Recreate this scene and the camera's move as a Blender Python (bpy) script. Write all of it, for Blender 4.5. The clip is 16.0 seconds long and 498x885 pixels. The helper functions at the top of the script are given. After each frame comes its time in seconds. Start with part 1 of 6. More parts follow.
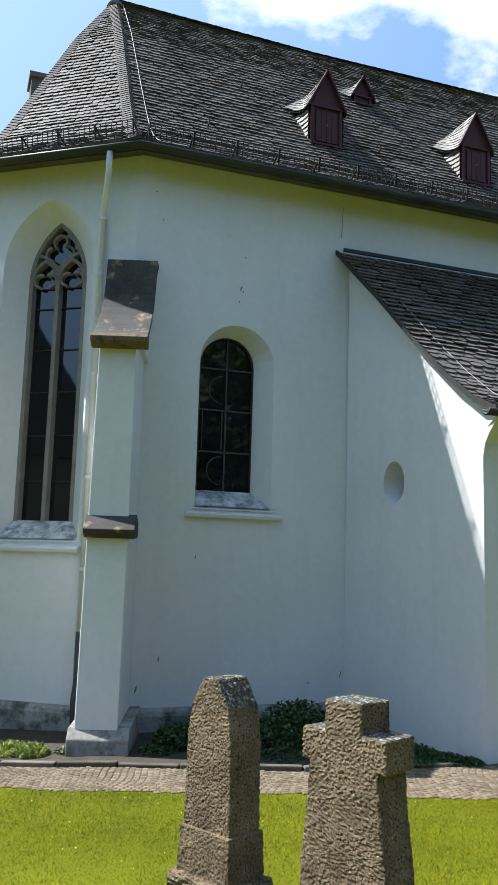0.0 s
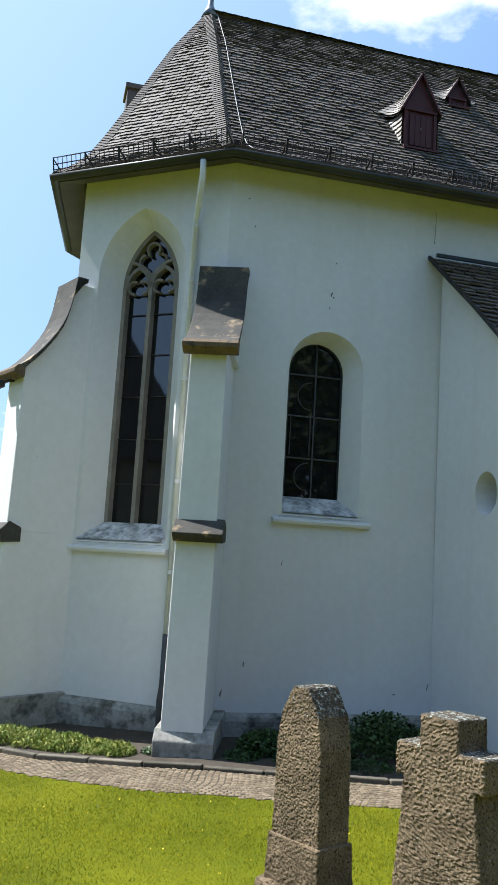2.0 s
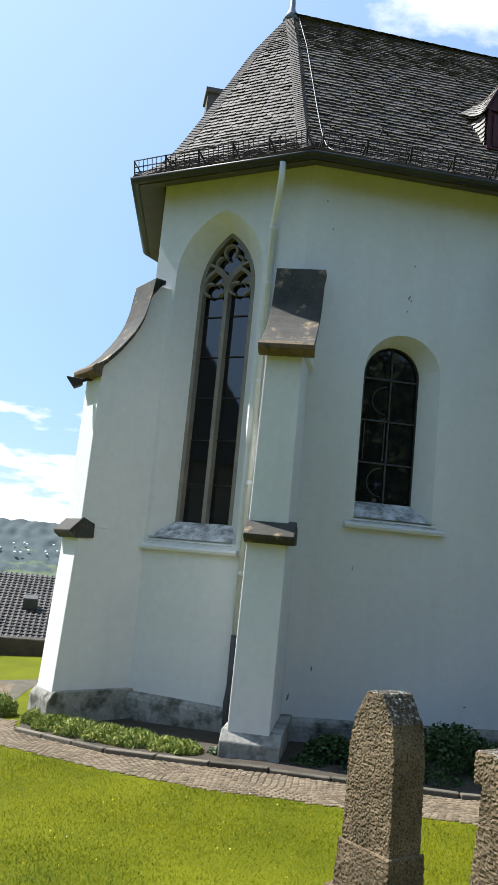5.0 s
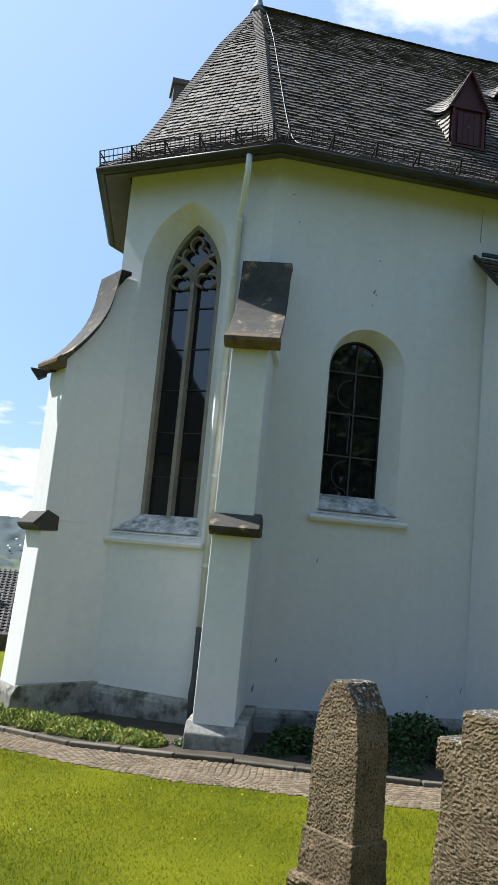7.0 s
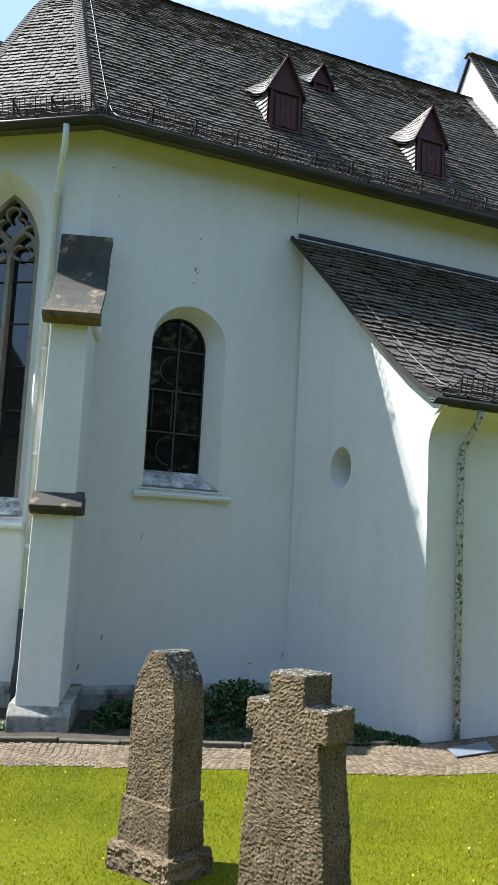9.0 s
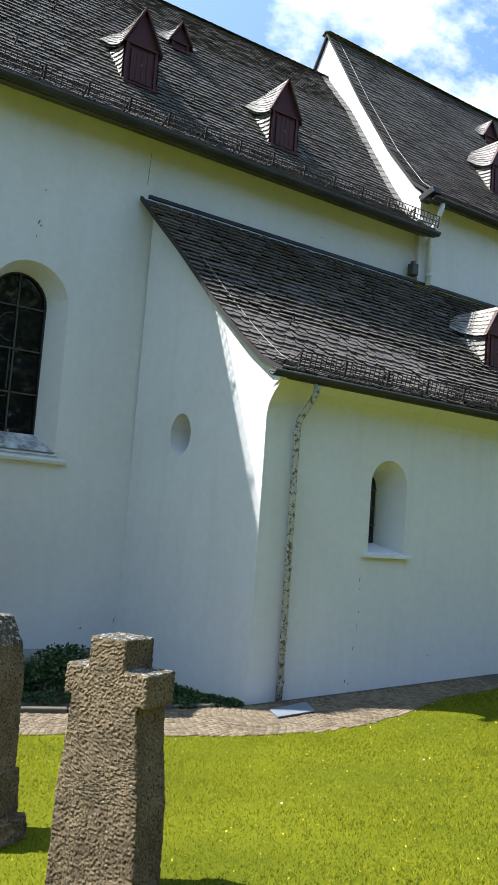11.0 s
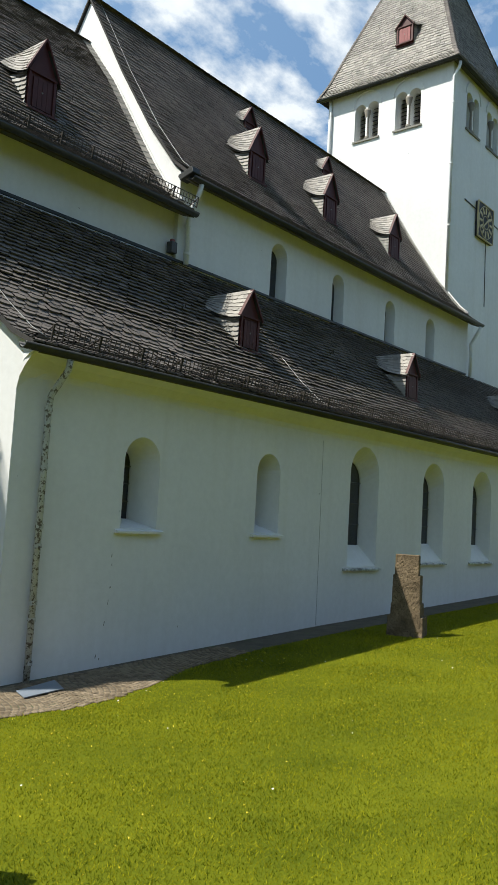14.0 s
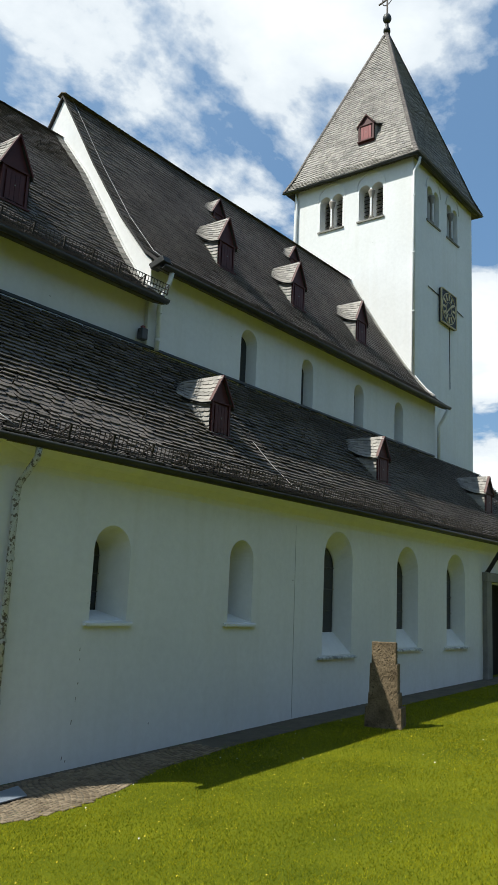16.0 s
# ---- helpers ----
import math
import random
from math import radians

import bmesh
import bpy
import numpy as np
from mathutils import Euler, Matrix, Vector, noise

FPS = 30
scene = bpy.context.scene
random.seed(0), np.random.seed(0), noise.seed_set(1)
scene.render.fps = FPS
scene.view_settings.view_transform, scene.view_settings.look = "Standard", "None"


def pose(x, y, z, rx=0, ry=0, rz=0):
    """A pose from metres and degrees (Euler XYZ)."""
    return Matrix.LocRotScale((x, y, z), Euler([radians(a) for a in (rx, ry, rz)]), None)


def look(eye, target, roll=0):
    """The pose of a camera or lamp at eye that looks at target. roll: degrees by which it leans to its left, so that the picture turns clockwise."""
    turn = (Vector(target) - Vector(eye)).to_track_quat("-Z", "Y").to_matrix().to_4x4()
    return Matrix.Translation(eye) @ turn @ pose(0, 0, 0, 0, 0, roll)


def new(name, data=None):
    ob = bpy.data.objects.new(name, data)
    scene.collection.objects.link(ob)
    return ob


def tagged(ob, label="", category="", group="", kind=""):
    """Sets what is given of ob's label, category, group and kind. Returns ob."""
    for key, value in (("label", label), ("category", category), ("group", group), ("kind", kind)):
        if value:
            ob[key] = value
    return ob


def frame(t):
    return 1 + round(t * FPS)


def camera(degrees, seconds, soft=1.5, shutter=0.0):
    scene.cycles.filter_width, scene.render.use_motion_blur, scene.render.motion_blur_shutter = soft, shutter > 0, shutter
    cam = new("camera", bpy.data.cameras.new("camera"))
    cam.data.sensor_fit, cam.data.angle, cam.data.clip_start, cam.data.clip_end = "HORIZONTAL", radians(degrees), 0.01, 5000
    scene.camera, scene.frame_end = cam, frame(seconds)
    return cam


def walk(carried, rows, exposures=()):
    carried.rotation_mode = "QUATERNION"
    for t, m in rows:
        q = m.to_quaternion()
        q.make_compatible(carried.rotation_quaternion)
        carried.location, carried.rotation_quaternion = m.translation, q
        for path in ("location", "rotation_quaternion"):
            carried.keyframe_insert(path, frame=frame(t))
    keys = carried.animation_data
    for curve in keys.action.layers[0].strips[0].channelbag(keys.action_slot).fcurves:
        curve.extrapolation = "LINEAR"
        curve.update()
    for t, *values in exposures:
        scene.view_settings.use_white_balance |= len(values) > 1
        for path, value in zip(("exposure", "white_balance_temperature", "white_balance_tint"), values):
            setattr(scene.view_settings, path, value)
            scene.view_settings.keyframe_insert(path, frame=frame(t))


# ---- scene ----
cam = camera(33.44, 16.0, soft=1.5)
EYE = 2.2
ROWS = [
    (0.0, -0.014, 0.019, -0.065, -19.86, 8.29, -1.62),
    (0.5, -0.045, 0.028, -0.061, -17.34, 8.23, -2.28),
    (1.0, -0.057, 0.031, -0.063, -16.57, 8.16, -2.48),
    (1.5, -0.073, 0.052, -0.064, -15.82, 8.31, -2.76),
    (2.0, -0.086, 0.058, -0.057, -14.37, 8.44, -3.35),
    (2.5, -0.094, 0.072, -0.056, -14.39, 8.57, -3.82),
    (3.0, -0.098, 0.078, -0.063, -13.41, 8.59, -4.37),
    (3.5, -0.112, 0.087, -0.071, -12.98, 8.53, -4.49),
    (4.0, -0.142, 0.096, -0.077, -11.48, 8.47, -4.88),
    (6.5, -0.140, 0.123, -0.125, -9.50, 8.49, -5.51),
    (7.0, -0.149, 0.101, -0.120, -12.35, 8.29, -5.20),
    (7.5, -0.122, 0.091, -0.129, -15.48, 7.57, -4.68),
    (8.0, -0.084, 0.067, -0.126, -18.57, 7.46, -3.94),
    (10.5, -0.023, -0.080, -0.142, -31.45, 6.58, -3.43),
    (11.0, 0.029, -0.022, -0.135, -34.56, 5.88, -4.13),
    (11.5, 0.070, -0.027, -0.132, -36.92, 5.77, -3.86),
    (12.0, 0.115, -0.058, -0.137, -39.78, 5.54, -3.68),
    (12.5, 0.136, -0.049, -0.114, -43.16, 5.38, -3.69),
    (13.0, 0.133, -0.086, -0.113, -45.93, 5.39, -4.48),
    (13.5, 0.130, -0.088, -0.100, -47.66, 5.27, -4.29),
    (14.0, 0.100, -0.149, -0.089, -50.75, 5.10, -3.33),
    (14.5, 0.088, -0.132, -0.060, -53.25, 4.80, -2.29),
    (15.0, 0.130, -0.091, -0.037, -52.90, 5.03, -1.89),
    (15.5, 0.158, -0.070, -0.022, -52.83, 9.11, -1.79),
    (16.0, 0.172, -0.031, -0.012, -52.79, 10.84, -2.52),
]
walk(cam, [(t, pose(x, y, EYE + z, 90 + pitch, roll, yaw)) for t, x, y, z, yaw, pitch, roll in ROWS],
     exposures=[(0.0, 1.14, 5950, 11), (1.0, 1.12, 5950, 11), (4.0, 1.14, 6150, 11), (6.5, 0.90, 6150, 11), (8.0, 1.20, 6050, 11), (11.0, 1.34, 6050, 11), (12.0, 1.06, 6200, 10), (13.5, 0.78, 6500, 7), (16.0, 0.54, 6350, 6)])

# ---- world and sun ----
SUN_DIR = Vector((-0.58, 0.375, 1.0)).normalized()
world = bpy.data.worlds.new("sky_world")
scene.world = world
world.use_nodes = True
wn, wl = world.node_tree.nodes, world.node_tree.links
wn.clear()
w_out, w_bg = wn.new("ShaderNodeOutputWorld"), wn.new("ShaderNodeBackground")
w_sky = wn.new("ShaderNodeTexSky")
w_sky.sky_type, w_sky.sun_disc = "NISHITA", False
w_sky.sun_elevation = math.asin(SUN_DIR.z)
w_sky.sun_rotation = math.atan2(SUN_DIR.x, SUN_DIR.y)
w_sky.air_density, w_sky.dust_density, w_sky.ozone_density = 1.1, 0.4, 2.1
w_co = wn.new("ShaderNodeTexCoord")
w_sep = wn.new("ShaderNodeSeparateXYZ")
wl.new(w_co.outputs["Generated"], w_sep.inputs[0])


def wmath(op, a, b=None, clamp=False):
    n = wn.new("ShaderNodeMath")
    n.operation, n.use_clamp = op, clamp
    for i, v in enumerate((a, b)):
        if v is None:
            continue
        if isinstance(v, (int, float)):
            n.inputs[i].default_value = v
        else:
            wl.new(v, n.inputs[i])
    return n.outputs[0]


# clouds lie on a flat layer overhead, thinner toward the north and east
w_h = wmath("ADD", wmath("MAXIMUM", w_sep.outputs["Z"], 0.0), 0.18)
w_vec = wn.new("ShaderNodeCombineXYZ")
wl.new(wmath("DIVIDE", w_sep.outputs["X"], w_h), w_vec.inputs[0])
wl.new(wmath("DIVIDE", w_sep.outputs["Y"], w_h), w_vec.inputs[1])
w_map = wn.new("ShaderNodeMapping")
w_map.inputs["Location"].default_value = (3.4, 1.2, 0.7)
wl.new(w_vec.outputs[0], w_map.inputs["Vector"])
w_noise = wn.new("ShaderNodeTexNoise")
w_noise.inputs["Scale"].default_value, w_noise.inputs["Detail"].default_value = 1.9, 10.0
w_noise.inputs["Roughness"].default_value, w_noise.inputs["Distortion"].default_value = 0.56, 0.15
wl.new(w_map.outputs[0], w_noise.inputs["Vector"])
w_cov = wmath("ADD", wmath("MINIMUM", wmath("MULTIPLY", wmath("SUBTRACT", w_sep.outputs["X"], 0.34), 0.45), 0.094), wmath("SUBTRACT", wmath("MULTIPLY", w_sep.outputs["Y"], 0.12), 0.09))
# a bank of low cumulus along the horizon
w_cov = wmath("ADD", w_cov, wmath("MULTIPLY", wmath("MAXIMUM", wmath("SUBTRACT", 0.19, w_sep.outputs["Z"]), 0.0), 2.3))
w_den = wmath("ADD", w_noise.outputs["Fac"], w_cov)
w_ramp = wn.new("ShaderNodeValToRGB")
w_ramp.color_ramp.elements[0].position, w_ramp.color_ramp.elements[1].position = 0.50, 0.555
wl.new(w_den, w_ramp.inputs[0])
w_cloud = wn.new("ShaderNodeValToRGB")
w_cloud.color_ramp.elements[0].position, w_cloud.color_ramp.elements[1].position = 0.52, 0.66
w_cloud.color_ramp.elements[0].color, w_cloud.color_ramp.elements[1].color = (9.4, 10.0, 10.8, 1), (13.2, 13.4, 13.7, 1)
wl.new(w_den, w_cloud.inputs[0])
w_mix = wn.new("ShaderNodeMix")
w_mix.data_type = "RGBA"
wl.new(w_ramp.outputs[0], w_mix.inputs["Factor"])
wl.new(w_cloud.outputs[0], w_mix.inputs["B"])
# bright haze round the sun's side of the sky
w_dot = wn.new("ShaderNodeVectorMath")
w_dot.operation = "DOT_PRODUCT"
wl.new(w_co.outputs["Generated"], w_dot.inputs[0])
w_dot.inputs[1].default_value = SUN_DIR
w_glow = wmath("MULTIPLY", wmath("POWER", wmath("MAXIMUM", w_dot.outputs["Value"], 0.0), 2.0), 0.60, True)
w_deep = wn.new("ShaderNodeMix")
w_deep.data_type = "RGBA"
w_deep.inputs["Factor"].default_value = 0.22
w_deep.inputs["B"].default_value = (4.6, 9.2, 16.4, 1)
wl.new(w_sky.outputs[0], w_deep.inputs["A"])
w_veil = wn.new("ShaderNodeMix")
w_veil.data_type = "RGBA"
wl.new(w_glow, w_veil.inputs["Factor"])
wl.new(w_deep.outputs["Result"], w_veil.inputs["A"])
w_veil.inputs["B"].default_value = (9.8, 12.0, 14.0, 1)
wl.new(w_veil.outputs["Result"], w_mix.inputs["A"])
wl.new(w_mix.outputs["Result"], w_bg.inputs["Color"])
w_bg.inputs["Strength"].default_value = 0.056
wl.new(w_bg.outputs[0], w_out.inputs["Surface"])

sun = new("sun", bpy.data.lights.new("sun", "SUN"))
sun.data.energy, sun.data.angle, sun.data.color = 5.0, radians(0.55), (1.0, 0.95, 0.87)
sun.matrix_world = look(SUN_DIR * 60, (0, 0, 0))


# ---- materials ----
def material(name, dark, light, rough=0.8, scale=3.0, fine=40.0, bump=0.3, metal=0.0, spec=0.4, island=0.0, objrand=0.0, stretch=None, dist=0.01, spots=None, streak=None):
    m = bpy.data.materials.new(name)
    m.use_nodes = True
    n, l = m.node_tree.nodes, m.node_tree.links
    b = n["Principled BSDF"]
    co = n.new("ShaderNodeTexCoord")
    src = co.outputs["Object"]
    if objrand or island:
        # world place keeps neighbouring pieces from repeating
        src = n.new("ShaderNodeNewGeometry").outputs["Position"]
    if stretch:
        mp = n.new("ShaderNodeMapping")
        mp.inputs["Scale"].default_value = stretch
        l.new(src, mp.inputs["Vector"])
        src = mp.outputs[0]

    def noise_tex(s, detail, roughness=0.55):
        t = n.new("ShaderNodeTexNoise")
        t.inputs["Scale"].default_value, t.inputs["Detail"].default_value, t.inputs["Roughness"].default_value = s, detail, roughness
        l.new(src, t.inputs["Vector"])
        return t.outputs["Fac"]

    def mth(op, a, c):
        t = n.new("ShaderNodeMath")
        t.operation = op
        for i, v in enumerate((a, c)):
            if isinstance(v, (int, float)):
                t.inputs[i].default_value = v
            else:
                l.new(v, t.inputs[i])
        return t.outputs[0]

    big, small = noise_tex(scale, 5.0), noise_tex(fine, 4.0, 0.6)
    fac = mth("ADD", mth("MULTIPLY", big, 0.6), mth("MULTIPLY", small, 0.4))
    if island:
        r = n.new("ShaderNodeNewGeometry").outputs["Random Per Island"]
        fac = mth("ADD", fac, mth("MULTIPLY", mth("SUBTRACT", r, 0.5), island))
    if objrand:
        r = n.new("ShaderNodeObjectInfo").outputs["Random"]
        fac = mth("ADD", fac, mth("MULTIPLY", mth("SUBTRACT", r, 0.5), objrand))
    ramp = n.new("ShaderNodeValToRGB")
    ramp.color_ramp.elements[0].position, ramp.color_ramp.elements[1].position = 0.3, 0.7
    ramp.color_ramp.elements[0].color, ramp.color_ramp.elements[1].color = (*dark, 1), (*light, 1)
    l.new(fac, ramp.inputs[0])
    col = ramp.outputs[0]
    if spots:
        colour, size, lo, hi = spots
        sr = n.new("ShaderNodeValToRGB")
        sr.color_ramp.elements[0].position, sr.color_ramp.elements[1].position = lo, hi
        l.new(noise_tex(size, 6.0, 0.62), sr.inputs[0])
        mx = n.new("ShaderNodeMix")
        mx.data_type = "RGBA"
        l.new(sr.outputs[0], mx.inputs["Factor"])
        l.new(col, mx.inputs["A"])
        mx.inputs["B"].default_value = (*colour, 1)
        col = mx.outputs["Result"]
    if streak:
        colour, share = streak
        mp = n.new("ShaderNodeMapping")
        mp.inputs["Scale"].default_value = (2.6, 2.6, 0.16)
        l.new(co.outputs["Object"], mp.inputs["Vector"])
        t = n.new("ShaderNodeTexNoise")
        t.inputs["Scale"].default_value, t.inputs["Detail"].default_value = 1.6, 6.0
        l.new(mp.outputs[0], t.inputs["Vector"])
        sr = n.new("ShaderNodeMapRange")
        sr.inputs["From Min"].default_value, sr.inputs["From Max"].default_value, sr.inputs["To Max"].default_value = 0.50, 0.74, share
        l.new(t.outputs["Fac"], sr.inputs["Value"])
        mx = n.new("ShaderNodeMix")
        mx.data_type = "RGBA"
        l.new(sr.outputs[0], mx.inputs["Factor"])
        l.new(col, mx.inputs["A"])
        mx.inputs["B"].default_value = (*colour, 1)
        col = mx.outputs["Result"]
    l.new(col, b.inputs["Base Color"])
    rr = n.new("ShaderNodeMapRange")
    rr.inputs["To Min"].default_value, rr.inputs["To Max"].default_value = max(rough - 0.12, 0.02), min(rough + 0.12, 1)
    l.new(small, rr.inputs["Value"])
    l.new(rr.outputs[0], b.inputs["Roughness"])
    b.inputs["Metallic"].default_value = metal
    b.inputs["Specular IOR Level"].default_value = spec
    if bump:
        bp = n.new("ShaderNodeBump")
        bp.inputs["Strength"].default_value, bp.inputs["Distance"].default_value = bump, dist
        l.new(fac, bp.inputs["Height"])
        l.new(bp.outputs[0], b.inputs["Normal"])
    return m


M_PLASTER = material("white_lime_plaster", (0.62, 0.62, 0.61), (0.74, 0.74, 0.73), 0.9, 0.5, 9.0, 0.3, spec=0.2, dist=0.02, spots=((0.30, 0.30, 0.29), 6.0, 0.735, 0.76), streak=((0.47, 0.44, 0.35), 0.13))
M_PLINTH = material("stained_plinth_plaster", (0.14, 0.135, 0.115), (0.42, 0.41, 0.37), 0.92, 2.4, 22.0, 0.6, spec=0.2, dist=0.02, spots=((0.075, 0.075, 0.058), 3.4, 0.47, 0.63))
M_SLATE = material("weathered_grey_slate", (0.058, 0.050, 0.044), (0.152, 0.130, 0.114), 0.68, 0.9, 30.0, 0.3, spec=0.27, island=0.16, dist=0.006)
M_SLATE_PIECE = material("weathered_slate_piece", (0.058, 0.050, 0.044), (0.152, 0.130, 0.114), 0.68, 0.9, 30.0, 0.3, spec=0.27, objrand=0.16, dist=0.006)
M_SLATE_PALE = material("pale_weathered_slate", (0.12, 0.108, 0.092), (0.28, 0.255, 0.218), 0.6, 1.4, 22.0, 0.35, spec=0.6, island=0.28, dist=0.006)
M_UNDER = material("roof_underlay", (0.02, 0.02, 0.02), (0.05, 0.045, 0.04), 0.9, 3.0, 30.0, 0.2)
M_GUTTER = material("dark_patinated_gutter", (0.022, 0.024, 0.024), (0.06, 0.062, 0.06), 0.5, 2.0, 30.0, 0.1, metal=0.5)
M_SOFFIT = material("dark_stained_eaves_board", (0.045, 0.042, 0.032), (0.11, 0.10, 0.075), 0.8, 2.0, 24.0, 0.2)
M_IRON = material("rusty_dark_iron", (0.025, 0.022, 0.02), (0.07, 0.06, 0.052), 0.6, 6.0, 60.0, 0.1, metal=0.6)
M_PIPE = material("white_painted_zinc_pipe", (0.55, 0.56, 0.55), (0.75, 0.76, 0.75), 0.5, 2.0, 30.0, 0.1, spec=0.5)
M_PIPE_WORN = material("flaking_painted_pipe", (0.34, 0.35, 0.34), (0.56, 0.57, 0.55), 0.6, 3.0, 30.0, 0.2, spots=((0.10, 0.085, 0.065), 24.0, 0.51, 0.58))
M_RED = material("dark_red_painted_boards", (0.038, 0.007, 0.006), (0.080, 0.015, 0.011), 0.6, 3.0, 40.0, 0.2)
M_RED_BRIGHT = material("faded_red_shutter", (0.17, 0.04, 0.04), (0.28, 0.075, 0.07), 0.6, 3.0, 40.0, 0.2)
M_STONE = material("grey_brown_tracery_stone", (0.15, 0.135, 0.115), (0.30, 0.27, 0.23), 0.85, 4.0, 40.0, 0.4)
M_CAP = material("dark_mossy_sandstone_cap", (0.022, 0.022, 0.019), (0.078, 0.073, 0.06), 0.85, 3.0, 26.0, 0.5, spots=((0.30, 0.22, 0.13), 3.2, 0.57, 0.68))
M_SILL = material("weathered_sill_plaster", (0.55, 0.55, 0.53), (0.76, 0.76, 0.74), 0.9, 2.0, 20.0, 0.3, spots=((0.19, 0.19, 0.18), 7.0, 0.38, 0.64))
M_LEAD = material("lead_cames_and_bars", (0.045, 0.045, 0.046), (0.10, 0.10, 0.10), 0.55, 6.0, 60.0, 0.1, metal=0.3)
M_WIRE = material("bare_lightning_wire", (0.26, 0.26, 0.25), (0.42, 0.42, 0.40), 0.6, 6.0, 60.0, 0.0, metal=0.2)
M_DOOR = material("black_brown_oak_door", (0.008, 0.007, 0.006), (0.022, 0.018, 0.015), 0.7, 3.0, 40.0, 0.2)
M_JAMB = material("grey_sandstone_jamb", (0.13, 0.125, 0.11), (0.26, 0.25, 0.22), 0.9, 3.0, 40.0, 0.4)
M_GRANITE = material("rough_brown_granite", (0.052, 0.038, 0.023), (0.27, 0.202, 0.128), 0.95, 5.0, 75.0, 0.6, spec=0.12, dist=0.012, spots=((0.022, 0.018, 0.013), 70.0, 0.52, 0.64))
M_LIP = material("ochre_sandstone_lip", (0.07, 0.05, 0.03), (0.20, 0.14, 0.08), 0.9, 5.0, 40.0, 0.5, spots=((0.05, 0.045, 0.035), 7.0, 0.52, 0.66))
M_MORTAR = material("pale_mortar_fillet", (0.50, 0.49, 0.46), (0.70, 0.69, 0.66), 0.9, 4.0, 40.0, 0.4)
M_TREE = material("dark_tree_leaves", (0.010, 0.021, 0.006), (0.028, 0.048, 0.013), 0.6, 1.0, 20.0, 0.0, spec=0.3, island=0.6)
M_BARK = material("grey_brown_bark", (0.05, 0.04, 0.03), (0.13, 0.11, 0.085), 0.9, 3.0, 30.0, 0.6, dist=0.03)
M_GRANITE_SIDE = material("dark_lichened_granite", (0.035, 0.030, 0.023), (0.12, 0.10, 0.075), 0.95, 5.0, 60.0, 1.0, spec=0.12, dist=0.04, spots=((0.30, 0.31, 0.27), 34.0, 0.50, 0.60))
M_COBBLE = material("brown_grey_cobble", (0.098, 0.074, 0.047), (0.215, 0.168, 0.112), 0.9, 2.0, 40.0, 0.4, spec=0.2, objrand=0.3)
M_COBBLES = material("brown_grey_cobbles", (0.098, 0.074, 0.047), (0.215, 0.168, 0.112), 0.9, 2.0, 40.0, 0.4, spec=0.2, island=0.3)
M_JOINT = material("sandy_joint_soil", (0.04, 0.034, 0.022), (0.11, 0.092, 0.064), 0.95, 4.0, 60.0, 0.4, spots=((0.05, 0.08, 0.015), 3.0, 0.6, 0.7))
M_KERB = material("mossy_kerb_stone", (0.055, 0.05, 0.035), (0.16, 0.14, 0.105), 0.9, 4.0, 40.0, 0.5, objrand=0.3)
M_SOIL = material("dark_bed_soil", (0.025, 0.02, 0.014), (0.07, 0.055, 0.038), 0.95, 5.0, 50.0, 0.8, dist=0.03)
M_LAWN = material("mown_lawn", (0.052, 0.069, 0.003), (0.142, 0.150, 0.006), 0.85, 0.9, 60.0, 0.9, spec=0.06, dist=0.03)
M_BLADE = material("lawn_blades", (0.070, 0.098, 0.003), (0.35, 0.335, 0.014), 0.7, 0.8, 9.0, 0.0, spec=0.1, island=0.6)
# thin blades let light through
bn_nodes, bn_links = M_BLADE.node_tree.nodes, M_BLADE.node_tree.links
bl_principled = bn_nodes["Principled BSDF"]
bl_trans, bl_mix = bn_nodes.new("ShaderNodeBsdfTranslucent"), bn_nodes.new("ShaderNodeMixShader")
bl_mix.inputs[0].default_value = 0.45
bn_links.new(bl_principled.inputs["Base Color"].links[0].from_socket, bl_trans.inputs["Color"])
bn_links.new(bl_principled.outputs[0], bl_mix.inputs[1])
bn_links.new(bl_trans.outputs[0], bl_mix.inputs[2])
bn_links.new(bl_mix.outputs[0], bn_nodes["Material Output"].inputs["Surface"])
M_LEAF = material("dark_shrub_leaves", (0.014, 0.034, 0.008), (0.05, 0.095, 0.02), 0.55, 3.0, 20.0, 0.0, spec=0.35, island=0.6)
M_WEED = material("pale_weed_leaves", (0.10, 0.16, 0.016), (0.34, 0.35, 0.085), 0.6, 3.0, 20.0, 0.0, spec=0.3, island=0.6)
M_YELLOW = material("yellow_flower_petals", (0.55, 0.42, 0.02), (0.8, 0.65, 0.06), 0.6, 4.0, 30.0, 0.0)
M_WHITE = material("white_flower_petals", (0.7, 0.7, 0.68), (0.85, 0.85, 0.83), 0.6, 4.0, 30.0, 0.0)
M_TILE = material("dark_barn_tiles", (0.022, 0.02, 0.019), (0.065, 0.058, 0.052), 0.6, 2.0, 30.0, 0.2, island=0.4)
# woods and meadows with the bluish haze of distance mixed into their colour
M_FAR = material("haze_tinted_wooded_hills", (0.034, 0.052, 0.056), (0.060, 0.082, 0.082), 0.95, 0.03, 0.2, 0.0, spots=((0.095, 0.125, 0.06), 0.02, 0.56, 0.62))
M_ZINC = material("galvanised_cover_plate", (0.14, 0.165, 0.20), (0.22, 0.25, 0.29), 0.6, 3.0, 40.0, 0.1, metal=0.3)
M_GOLD = material("dull_gilt", (0.40, 0.33, 0.18), (0.60, 0.50, 0.30), 0.5, 4.0, 40.0, 0.0, metal=0.2)
